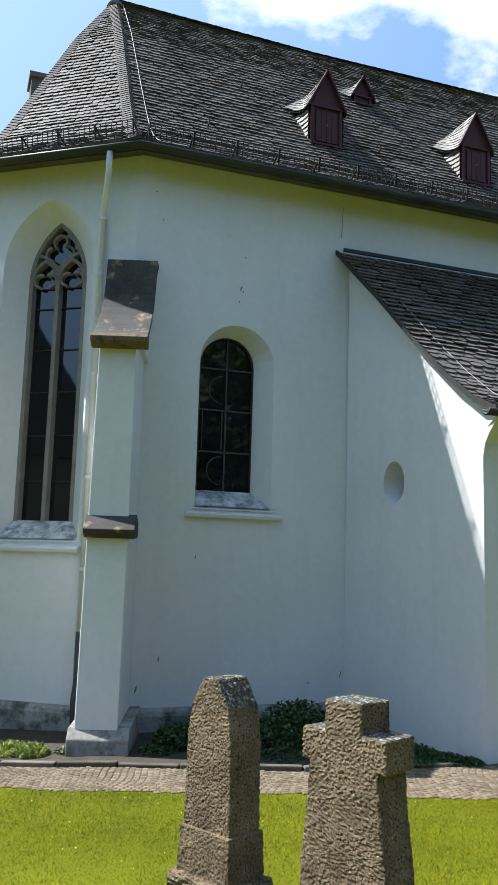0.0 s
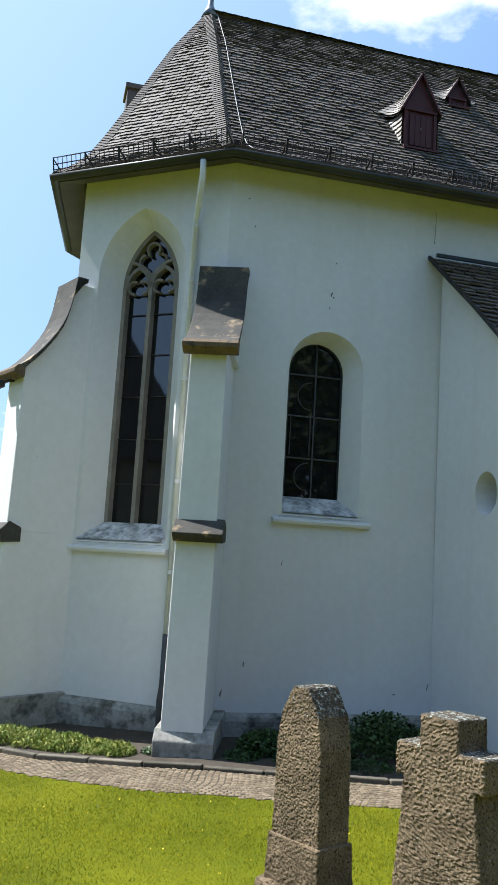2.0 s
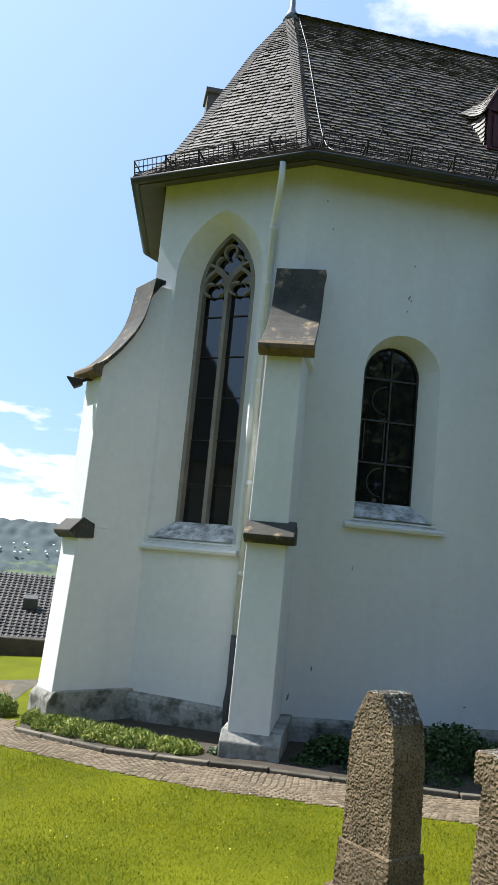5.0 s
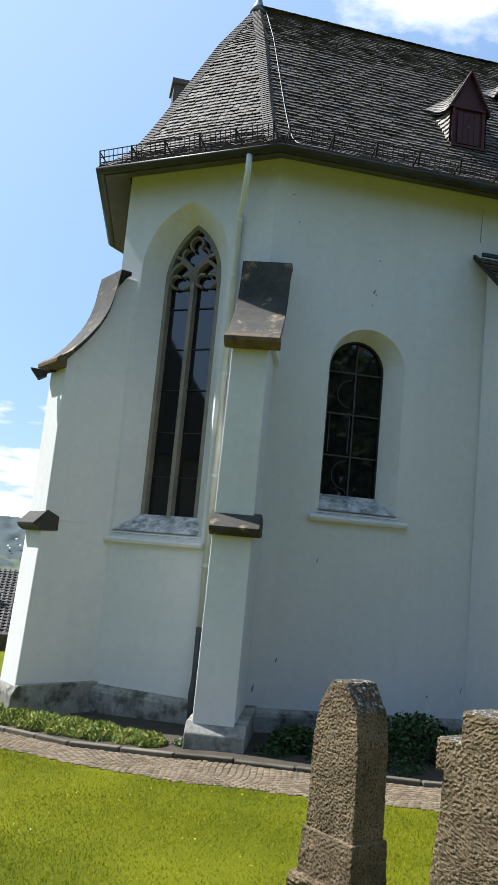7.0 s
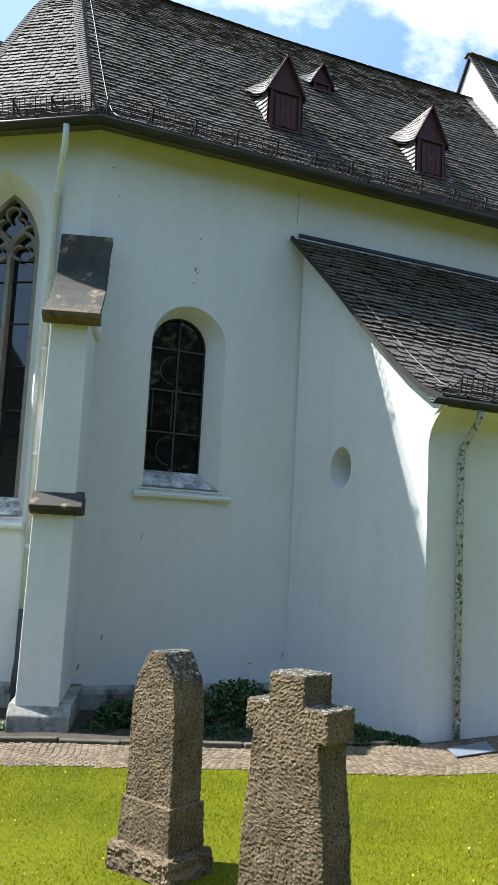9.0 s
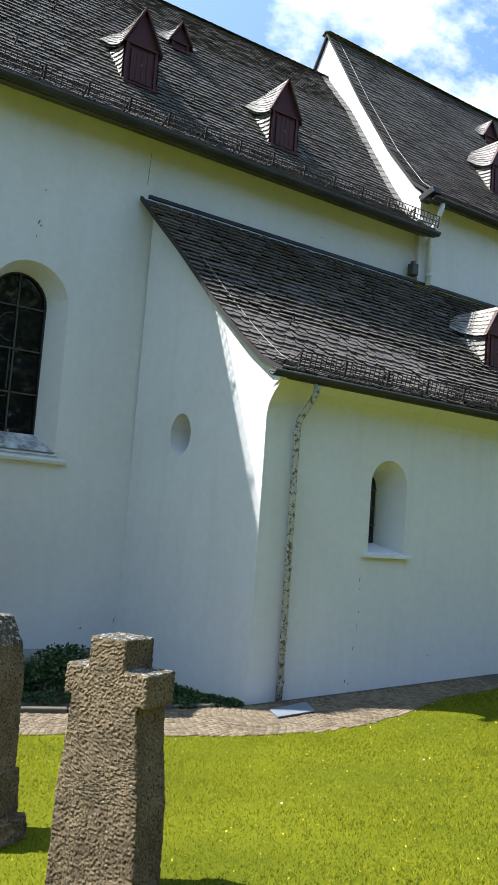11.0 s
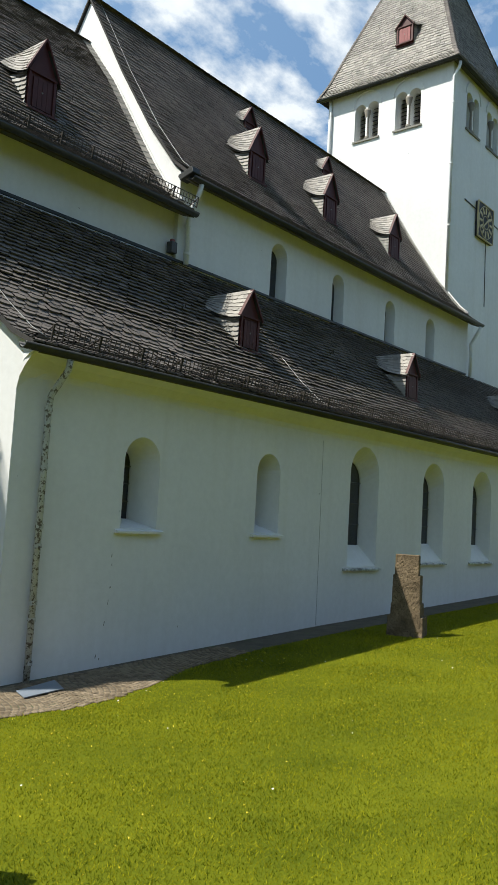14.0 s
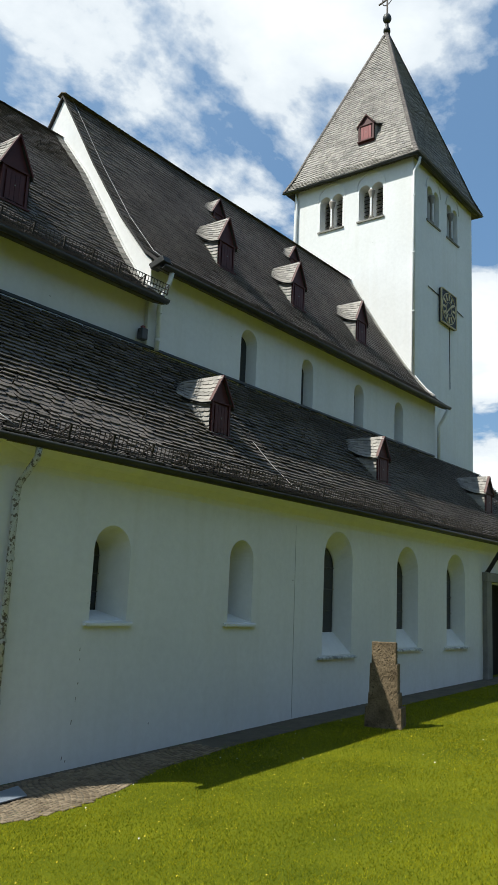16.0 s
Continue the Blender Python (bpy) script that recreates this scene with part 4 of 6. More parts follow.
    # cheeks, slated, sweeping out at the foot
    for sx in (-1, 1):
        ck = Build()
        rows = max(4, int((eave + 0.1) / 0.09))
        for i in range(rows):
            v0, v1 = i / rows, (i + 1.3) / rows
            za, zb = -0.05 + (eave - 0.0) * v0, -0.05 + (eave - 0.0) * min(v1, 1.0)
            depth = max(back_y(za + 0.02), 0.06) + 0.1
            n = max(1, int(depth / 0.12))
            for j in range(n):
                y0, y1 = depth * j / n, depth * (j + 1) / n
                f0 = 0.40 * (y0 / 0.6) ** 2 * (1 - 0.6 * v0) + 0.02
                f1 = 0.40 * (y1 / 0.6) ** 2 * (1 - 0.6 * v0) + 0.02
                p, q2 = V(sx * (hw + f0 + 0.02), y0, za), V(sx * (hw + f1 + 0.02), y1, za + 0.06 * y1)
                r2, s2 = V(sx * (hw + f1 * 0.8), y1, zb + 0.06 * y1), V(sx * (hw + f0 * 0.8), y0, zb)
                add_slate(ck, p, q2, r2, s2, V(sx, 0, 0), 0.01)
        part("cheek", mesh_of("cheek", ck.v, ck.f, M_SLATE_PALE if pale else M_SLATE), d, "slated cheek", kind="stuff")
    return d


CHOIR_PROF = [(10.3 + (AXIS - 10.3) * q, z) for q, z in CHOIR_Q]
for x, y in ((5.24, 11.48, ), (8.0, 11.35)):
    dormer(x, y, CHOIR_PROF, 0.57, 1.26, 0.66)
dormer(6.42, 12.5, CHOIR_PROF, 0.36, 0.50, 0.16, door=False)
for x in (14.1, 17.1, 20.4):
    dormer(x, 11.65, NAVE_ROOF, 0.57, 1.26, 0.66)
for x, y in ((15.3, 13.0), (18.85, 13.05)):
    dormer(x, y, NAVE_ROOF, 0.42, 0.55, 0.18, door=False)
for x in (11.1, 17.05, 23.5):
    dormer(x, 9.08, AISLE_ROOF, 0.52, 1.06, 0.60)
sp = dormer(0, 0, [(0, 0), (3, 6.0)], 0.62, 0.95, 0.6, red=M_RED_BRIGHT)
sp.matrix_basis = pose(TX0 + 0.16, 13.30, 18.22, 0, 0, -90)
sp["label"] = "small slate spire dormer with a faded red shutter"
# far chimney stub behind the hip
b = Build()
b.box(V(0.94, 15.0, 10.36), V(0.15, 0, 0), V(0, 0.25, 0), V(0, 0, 0.55))
b.box(V(0.94, 15.0, 10.93), V(0.19, 0, 0), V(0, 0.3, 0), V(0, 0, 0.05))
part("dormer_stub", b.mesh("dormer_stub", M_SLATE, bevel=0.01), church, "slate-clad dormer on the far side of the apse roof")


# floodlight under the tip of the east buttress cap
lamp = new("floodlight")
lamp.parent = church
tip = W2 + V(-0.915, -0.403, 0) * 0.92
lamp.location = (tip.x, tip.y, 4.50)
tagged(lamp, "small dark floodlight fixed under the buttress cap")
b = Build()
b.extrude([V(-0.02, -0.07, -0.10), V(-0.02, -0.07, -0.02), V(-0.25, -0.07, -0.01), V(-0.13, -0.07, -0.16)], V(0, 0.14, 0))
part("housing", b.mesh("housing", M_IRON, bevel=0.01), lamp)
b = Build()
b.tube([V(0.10, 0.04, 0.0), V(0.02, 0.02, -0.01), V(-0.08, 0, -0.05)], 0.018, 8)
part("bracket", b.mesh("bracket", M_IRON), lamp)


# ---- windows ----
def pane_at(origin, u, n, loop, depth, parent):
    o, u, n = Vector(origin), Vector(u).normalized(), Vector(n).normalized()
    pts = [o + u * s + V(0, 0, z) - n * depth for s, z in loop]
    b = Build()
    b.extrude(pts, -n * 0.02)
    return part("pane", b.mesh("pane", M_GLASS), parent, "dark leaded glass")


def window(label):
    w = new("window")
    w.parent = church
    return tagged(w, label, kind="structure")


# choir window: bars, glass, faint painted rings
cw = window("round-headed leaded window in the choir wall")
CO, CU, CN = V(W1.x, YC, 0), V(1, 0, 0), V(0, -1, 0)
pane_at(CO, CU, CN, CW_IN, GLASS_DEPTH + 0.04, cw)


def on_wall(o, u, n, s, z, d):
    return o + u * s + V(0, 0, z) - n * d


b = Build()
b.beam(on_wall(CO, CU, CN, 1.47, 3.1, 0.36), on_wall(CO, CU, CN, 1.47, 5.33, 0.36), 0.02, 0.022, up=(0, 1, 0))
part("mullion", b.mesh("mullion", M_LEAD), cw, "grey iron window bar")
for z in (3.68, 4.28, 4.88):
    b = Build()
    b.beam(on_wall(CO, CU, CN, 1.06, z, 0.36), on_wall(CO, CU, CN, 1.86, z, 0.36), 0.022, 0.02)
    part("bar", b.mesh("bar", M_LEAD), cw)
for s, wd in ((1.13, 0.012), (1.42, 0.03)):
    b = Build()
    b.beam(on_wall(CO, CU, CN, s, 3.72, 0.365), on_wall(CO, CU, CN, s, 4.27, 0.365), 0.012, wd, up=(0, 1, 0))
    part("casement_bar", b.mesh("casement_bar", M_LEAD), cw)
for z in (3.42, 4.58):
    r = Build()
    r.tube([on_wall(CO, CU, CN, 1.42 + 0.2 * math.cos(a), z + 0.2 * math.sin(a), 0.375) for a in [math.pi * (0.5 + i / 12) for i in range(13)]], 0.008, 6)
    part("lead_ring", r.mesh("lead_ring", M_LEAD), cw, "curved lead came")
b = Build()
loop3 = [on_wall(CO, CU, CN, s, z, 0.34) for s, z in CW_IN[2:]]
b.tube([on_wall(CO, CU, CN, 1.06, 3.1, 0.345), on_wall(CO, CU, CN, 1.86, 3.1, 0.345), *loop3, on_wall(CO, CU, CN, 1.06, 3.1, 0.345)], 0.018, 6)
part("window_frame", b.mesh("window_frame", M_GUTTER), cw, "thin dark frame")


def sill(o, u, n, s0, s1, z, d_in, z_in, z_out, t=0.07, proud=0.07, mat=M_PLASTER, slope=M_SILL, parent=None):
    b = Build()
    b.extrude([on_wall(o, u, n, s0, zz, dd) for dd, zz in ((0.02, z - t), (-proud, z - t), (-proud - 0.015, z - t * 0.4), (-proud, z), (0.02, z + 0.02))], u * (s1 - s0))
    ob = part("window_sill", b.mesh("window_sill", mat, bevel=0.006), parent, "plastered window sill")
    c = Build()
    k = 0.10
    c.add([on_wall(o, u, n, s0 + k, z_out, -0.01), on_wall(o, u, n, s1 - k, z_out, -0.01), on_wall(o, u, n, s1 - k * 1.9, z_in, d_in), on_wall(o, u, n, s0 + k * 1.9, z_in, d_in)], [(0, 1, 2, 3)])
    c.add([on_wall(o, u, n, s0 + k, z_out - 0.05, -0.01), on_wall(o, u, n, s1 - k, z_out - 0.05, -0.01), on_wall(o, u, n, s1 - k * 1.9, z_in - 0.02, d_in), on_wall(o, u, n, s0 + k * 1.9, z_in - 0.02, d_in)], [(3, 2, 1, 0)])
    part("sloping_sill", c.mesh("sloping_sill", slope), ob, "sloping sill streaked with black lichen")
    return ob


sill(CO, CU, CN, 0.82, 2.22, 2.80, 0.33, 3.125, 2.885, parent=cw)

# pointed window with stone tracery
gw = window("tall pointed gothic window with stone tracery")
pane_at(W1, NEU, NEN, GW_IN, 0.46, gw)
tr = Build()


def gpt(s, z, d=0.40):
    return on_wall(W1, NEU, NEN, s, z, d)


def bar_path(pts, w=0.07, d=0.12, closed=False):
    """A stone bar of rectangular section that follows points on the window plane."""
    P = [Vector((a, c)) for a, c in pts]
    for a, c in zip(P, P[1:]):
        e = (c - a).normalized() * 0.01
        tr.beam(gpt(*(a - e)), gpt(*(c + e)), d, w, up=NEN.cross(gpt(*c) - gpt(*a)))


GC = 1.38
loop = GW_IN[1:] + [GW_IN[0]]
bar_path([(GC + (s - GC) * 0.965, z - 0.02 if z > 6 else z) for s, z in loop], 0.06)
bar_path([(GC, 2.62), (GC, 6.32)], 0.062)


def arc(cx, cz, r, a0, a1, n=12):
    return [(cx + r * math.cos(a0 + (a1 - a0) * i / n), cz + r * math.sin(a0 + (a1 - a0) * i / n)) for i in range(n + 1)]


for sx in (-1, 1):
    cx = GC + sx * 0.215
    head = arch_loop(cx - 0.2, cx + 0.2, 6.0, 6.42, pointed=1.0, rise=0.3, k=12)[2:]
    bar_path(head, 0.05)
    bar_path(arc(cx - 0.08, 6.13, 0.095, math.pi * 1.5, math.pi * 0.35, 8), 0.032, 0.09)
    bar_path(arc(cx + 0.08, 6.13, 0.095, -math.pi * 0.5, math.pi * 0.65, 8), 0.032, 0.09)
# three lobes above the lights
bar_path(arc(GC, 6.70, 0.105, -0.75, math.pi + 0.75, 14), 0.034, 0.09)
for sx in (-1, 1):
    bar_path(arc(GC + sx * 0.125, 6.53, 0.095, math.pi / 2 - sx * 0.2, math.pi / 2 - sx * 3.1, 12), 0.034, 0.09)
    bar_path([(GC, 6.28), (GC + sx * 0.07, 6.36), (GC + sx * 0.16, 6.44), (GC + sx * 0.27, 6.50), (GC + sx * 0.36, 6.52)], 0.042)
part("tracery", tr.mesh("tracery", M_STONE), gw, "grey-brown stone mullion and tracery")
for z in (3.2, 3.85, 4.48, 5.1, 5.72, 6.02):
    b = Build()
    b.beam(gpt(0.95, z, 0.44), gpt(1.81, z, 0.44), 0.014, 0.014)
    part("bar", b.mesh("bar", M_IRON), gw, "thin iron saddle bar")
sill(W1, NEU, NEN, 0.60, 2.16, 2.28, 0.35, 2.64, 2.385, parent=gw)

for k, (a0, a1, z0, z1, i0, i1, y0, y1, dep) in enumerate(W_AISLE):
    w = window("small round-headed window in a deep splayed reveal")
    pane_at(A_NE, (1, 0, 0), (0, -1, 0), arch_loop(i0 - 5.78, i1 - 5.78, y0, y1), dep + 0.03, w)
    o5, u5, n5 = A_NE, V(1, 0, 0), V(0, -1, 0)
    m = (i0 + i1) / 2 - 5.78
    for z in (y0 + (y1 - y0) * q for q in (0.25, 0.5, 0.75)):
        b = Build()
        b.beam(on_wall(o5, u5, n5, i0 - 5.78, z, dep + 0.015), on_wall(o5, u5, n5, i1 - 5.78, z, dep + 0.015), 0.014, 0.014)
        part("bar", b.mesh("bar", M_LEAD), w)
    s = Build()
    e = 0.10 if k < 2 else 0.14
    zl = z0 - (0.02 if k < 2 else 0.03)
    s.extrude([on_wall(o5, u5, n5, a0 - 5.78 - e, zz, dd) for dd, zz in ((0.02, zl - 0.045), (-0.06, zl - 0.045), (-0.06, zl - 0.01), (0.02, zl + 0.01))], V(a1 - a0 + 2 * e, 0, 0))
    part("window_sill", s.mesh("window_sill", M_SILL if k > 1 else M_PLASTER), w, "thin plastered sill")
for a0, a1, z1 in W_NAVE:
    w = window("small round-headed clerestory window")
    pane_at((10.75, YN, 0), (1, 0, 0), (0, -1, 0), arch_loop(a0 + 0.06 - 10.75, a1 - 0.07 - 10.75, 6.6, z1 - 0.1), 0.24, w)

# belfry openings: colonnettes, sills, louvres, blind arches
def belfry_trim(o, u, n, s0, s1):
    w = window("paired round-arched belfry opening with a stone column")
    m = (s0 + s1) / 2
    c = Build()
    base = on_wall(o, u, n, m, 15.12, 0.06)
    c.tube([base, base + V(0, 0, 0.06), base + V(0, 0, 0.12), base + V(0, 0, 0.72), base + V(0, 0, 0.80), base + V(0, 0, 1.0), base + V(0, 0, 1.05)], [0.10, 0.10, 0.06, 0.055, 0.07, 0.12, 0.12], 10)
    part("column", c.mesh("column", M_STONE, True), w, "small stone column with capital")
    s = Build()
    s.extrude([on_wall(o, u, n, s0 - 0.06, zz, dd) for dd, zz in ((0.3, 15.08), (-0.05, 15.05), (-0.05, 15.11), (0.3, 15.15))], u * (s1 - s0 + 0.12))
    part("window_sill", s.mesh("window_sill", M_JAMB), w, "grey stone sill")
    lv = Build()
    for i in range(9):
        z = 15.2 + i * 0.14
        lv.box(on_wall(o, u, n, m, z, 0.37), u * ((s1 - s0) / 2), n * 0.05 + V(0, 0, -0.04), V(0, 0, 0.008))
    part("louvre", lv.mesh("louvre", M_DOOR), w, "dark wooden louvres")
    bk = Build()
    bk.box(on_wall(o, u, n, m, 15.8, 0.72), u * ((s1 - s0) / 2 + 0.1), n * 0.02, V(0, 0, 0.8))
    part("shutter", bk.mesh("shutter", M_DOOR), w)
    a = Build()
    pts = arch_loop(s0 - 0.10, s1 + 0.10, 16.0, 16.86, k=16)[2:]
    inn = arch_loop(s0 - 0.06, s1 + 0.06, 16.0, 16.82, k=16)[2:]
    for p, q, p2, q2 in zip(pts, pts[1:], inn, inn[1:]):
        a.add([on_wall(o, u, n, *p, -0.035), on_wall(o, u, n, *q, -0.035), on_wall(o, u, n, *q2, -0.035), on_wall(o, u, n, *p2, -0.035), on_wall(o, u, n, *p, 0), on_wall(o, u, n, *q, 0), on_wall(o, u, n, *q2, 0), on_wall(o, u, n, *p2, 0)], [(0, 1, 2, 3), (0, 4, 5, 1), (3, 2, 6, 7)])
    part("blind_arch", a.mesh("blind_arch", M_PLASTER), w, "shallow plaster arch")


for s0, s1 in ((12.52, 13.45), (14.1, 15.03)):
    belfry_trim(V(TX0, TY0, 0), V(0, 1, 0), V(-1, 0, 0), s0 - TY0, s1 - TY0)
for s0, s1 in ((24.23, 25.2), (25.82, 26.76)):
    belfry_trim(V(TX0, TY0, 0), V(1, 0, 0), V(0, -1, 0), s0 - TX0, s1 - TX0)

# tower clock
ck = new("clock")
ck.parent = church
ck.location = (25.75, TY0 - 0.06, 12.38)
tagged(ck, "square black tower clock with gilt dial ring and pointers")
b = Build()
b.box((0, 0, 0), V(0.60, 0, 0), V(0, 0.05, 0), V(0, 0, 0.60))
part("dial", b.mesh("dial", M_BLACK, bevel=0.01), ck)
for r, t in ((0.54, 0.022), (0.22, 0.016)):
    b = Build()
    b.tube([V(r * math.cos(2 * math.pi * i / 32), -0.06, r * math.sin(2 * math.pi * i / 32)) for i in range(33)], t * 0.7, 6)
    part("dial_ring", b.mesh("dial_ring", M_GOLD), ck)
for i in range(12):
    a = 2 * math.pi * i / 12
    b = Build()
    b.beam(V(0.29 * math.sin(a), -0.06, 0.29 * math.cos(a)), V(0.50 * math.sin(a), -0.06, 0.50 * math.cos(a)), 0.075, 0.02, up=(0, 1, 0))
    part("hour_mark", b.mesh("hour_mark", M_GOLD), ck)
for a, r, t in ((0.9, 0.30, 0.06), (4.0, 0.44, 0.04)):
    b = Build()
    b.beam(V(-0.06 * math.sin(a), -0.08, -0.06 * math.cos(a)), V(r * math.sin(a), -0.08, r * math.cos(a)), t, 0.015, up=(0, 1, 0))
    part("pointer", b.mesh("pointer", M_GOLD), ck)
b = Build()
for sx in (-1, 1):
    b.beam(V(sx * 0.60, -0.05, -0.6), V(sx * 0.60, -0.05, 0.6), 0.03, 0.05, up=(0, 1, 0))
    b.beam(V(-0.6, -0.05, sx * 0.60), V(0.6, -0.05, sx * 0.60), 0.03, 0.05, up=(0, 1, 0))
part("dial_frame", b.mesh("dial_frame", M_GOLD), ck)
# tie bar on the tower wall
b = Build()
b.beam(V(24.3, TY0 - 0.02, 12.75), V(27.2, TY0 - 0.02, 12.55), 0.02, 0.028)
b.beam(V(26.0, TY0 - 0.02, 11.8), V(26.05, TY0 - 0.02, 9.6), 0.018, 0.018, up=(1, 0, 0))
part("tie_bar", b.mesh("tie_bar", M_IRON), church, "iron tie bar and cable on the tower wall")

# spire ball and cross, apex finial
b = Build()
tip = V(TC.x, TC.y, 24.1)
b.tube([tip, tip + V(0, 0, 0.12), tip + V(0, 0, 0.25), tip + V(0, 0, 0.42)], [0.14, 0.13, 0.07, 0.06], 12)
b.tube([tip + V(0, 0, 0.40 + 0.20 * (1 - math.cos(a)) / 1.0) for a in [math.pi * i / 8 for i in range(9)]], [0.02 + 0.15 * math.sin(math.pi * i / 8) for i in range(9)], 14)
part("spire_ball", b.mesh("spire_ball", M_GUTTER, True), church, "dark metal ball on the spire")
b = Build()
b.beam(tip + V(0, 0, 0.78), tip + V(0, 0, 2.1), 0.05, 0.05, up=(1, 0, 0))
b.beam(tip + V(-0.1, -0.42, 1.45), tip + V(0.1, 0.42, 1.45), 0.05, 0.05)
b.tube([tip + V(0.05 * math.cos(a), 0.24 * math.cos(a), 1.45 + 0.24 * math.sin(a)) for a in [2 * math.pi * i / 20 for i in range(21)]], 0.02, 6)
part("spire_cross", b.mesh("spire_cross", M_IRON), church, "wrought-iron cross")
b = Build()
b.tube([APEX + V(0, 0, -0.1), APEX + V(0, 0, 0.05), APEX + V(0, 0, 0.16), APEX + V(0, 0, 0.8), APEX + V(0, 0, 1.3)], [0.16, 0.10, 0.055, 0.04, 0.02], 10)
part("finial", b.mesh("finial", M_ZINC, True), church, "grey metal finial")


# ---- lightning wires ----
def wire(points, r=0.006):
    b = Build()
    b.tube(points, r, 6)
    part("lightning_wire", b.mesh("lightning_wire", M_WIRE, True), church, "thin bare lightning conductor")


wire([V(2.22 + 0.06 * (1 - v), 10.3 + (AXIS - 10.3) * v, interp(CHOIR_Q, v) + 0.06) for v in [i / 14 for i in range(15)]])
wire([V(10.95, y, z + 0.08) for y, z in NAVE_ROOF])
wire([V(6.05 - 0.42 * i / 8, 8.0 + 1.7 * i / 8, interp(AISLE_ROOF, 8.0 + 1.7 * i / 8) + 0.05) for i in range(9)], 0.006)
wire([V(12.05, 8.0 + 0.15 * i, interp(AISLE_ROOF, 8.0 + 0.15 * i) + 0.08) for i in range(8)])
wire([V(12.16, 8.108, 3.52), V(12.2, 8.108, 0.3)], 0.003)
wire([V(5.22, 10.76, 7.5), V(5.2, 10.765, 7.0)], 0.005)

# roof hooks
def hook(p, prof_n):
    b = Build()
    b.tube([p, p + V(0, -0.05, 0.06), p + V(0, -0.10, 0.03), p + V(0, -0.10, 0.10)], 0.012, 6)
    part("roof_hook", b.mesh("roof_hook", M_IRON), church, "iron ladder hook")


for x, y in ((6.6, 8.9), (7.9, 9.4), (9.0, 8.9), (9.8, 9.5), (12.0, 9.2), (13.5, 8.9), (14.4, 9.6)):
    hook(V(x, y, interp(AISLE_ROOF, y) + 0.02), None)
for x, y in ((3.2, 11.3), (4.0, 12.2), (6.2, 11.5), (8.9, 11.8), (3.4, 13.0), (9.5, 12.9)):
    hook(V(x, y, interp(CHOIR_PROF, y) + 0.02), None)

# lamp box on the choir wall
fl = new("flood_lamp")
fl.parent = church
fl.location = (10.62, YC - 0.12, 6.98)
tagged(fl, "grey lamp box with a red cap on the wall")
b = Build()
b.box((0, 0, 0), V(0.075, 0, 0), V(0, 0.07, 0), V(0, 0, 0.11))
part("lamp_housing", b.mesh("lamp_housing", M_LEAD, bevel=0.015), fl)
b = Build()
b.box((0, 0, 0.135), V(0.035, 0, 0), V(0, 0.035, 0), V(0, 0, 0.03))
part("lamp_cap", b.mesh("lamp_cap", M_RED_BRIGHT, bevel=0.01), fl)

# aisle doorway
dr = new("door")
dr.parent = church
tagged(dr, "dark wooden church door in a grey stone frame", kind="structure")
b = Build()
b.box(V(20.77, YA - 0.02, 1.72), V(0.17, 0, 0), V(0, 0.10, 0), V(0, 0, 1.26))
part("jamb", b.mesh("jamb", M_JAMB, bevel=0.02), dr, "grey stone jamb")
b = Build()
b.box(V(22.62, YA - 0.02, 1.72), V(0.17, 0, 0), V(0, 0.10, 0), V(0, 0, 1.26))
part("jamb", b.mesh("jamb", M_JAMB, bevel=0.02), dr, "grey stone jamb")
b = Build()
b.box(V(21.7, YA - 0.02, 3.05), V(1.12, 0, 0), V(0, 0.12, 0), V(0, 0, 0.12))
part("lintel", b.mesh("lintel", M_JAMB, bevel=0.02), dr, "grey stone lintel")
b = Build()
b.box(V(22.40, YA + 0.2, 1.68), V(0.045, 0, 0), V(0, 0.1, 0), V(0, 0, 1.21))
part("reveal_stone", b.mesh("reveal_stone", M_JAMB, bevel=0.01), dr, "grey stone reveal")
for i in range(6):
    b = Build()
    b.box(V(21.08 + i * 0.25, YA + 0.3, 1.72), V(0.121, 0, 0), V(0, 0.03, 0), V(0, 0, 1.26))
    part("plank", b.mesh("plank", M_DOOR), dr)
b = Build()
b.beam(V(20.75, YA - 0.06, 3.15), V(20.98, YA - 0.35, 3.75), 0.09, 0.09)
part("brace", b.mesh("brace", M_DOOR), dr, "dark timber brace")
b = Build()
b.beam(V(22.62, YA - 0.06, 3.15), V(22.40, YA - 0.35, 3.75), 0.09, 0.09)
part("brace", b.mesh("brace", M_LIP), dr, "weathered timber brace")

# stepped slates and mortar where a roof runs against a gable or the tower
def abutment(prof, x, side, z_lift, y_end, step):
    b, m = Build(), Build()
    y0, y1 = prof[0][0] + 0.25, y_end
    n = int((y1 - y0) * 1.6 / step)
    for i in range(n):
        ya, yb = y0 + (y1 - y0) * i / n, y0 + (y1 - y0) * (i + 1.2) / n
        za, zb = interp(prof, ya) + z_lift + 0.05, interp(prof, yb) + z_lift + 0.03
        b.add([V(x, ya, za + 0.03), V(x + side * 0.2, ya, za), V(x + side * 0.2, yb, zb), V(x, yb, zb + 0.03), V(x, ya, za), V(x + side * 0.2, ya, za - 0.03)], [(0, 1, 2, 3), (0, 4, 5, 1), (1, 5, 2)])
    pts = [V(x, y0 + (y1 - y0) * i / 20, interp(prof, y0 + (y1 - y0) * i / 20) + z_lift + 0.07) for i in range(21)]
    m.tube(pts, 0.035, 6)
    ob = part("mortar_fillet", m.mesh("mortar_fillet", M_MORTAR, True), church, "pale mortar fillet along the wall")
    part("abutment_slates", mesh_of("abutment_slates", b.v, b.f, M_SLATE_PALE), ob, "stepped edge slates", kind="stuff")


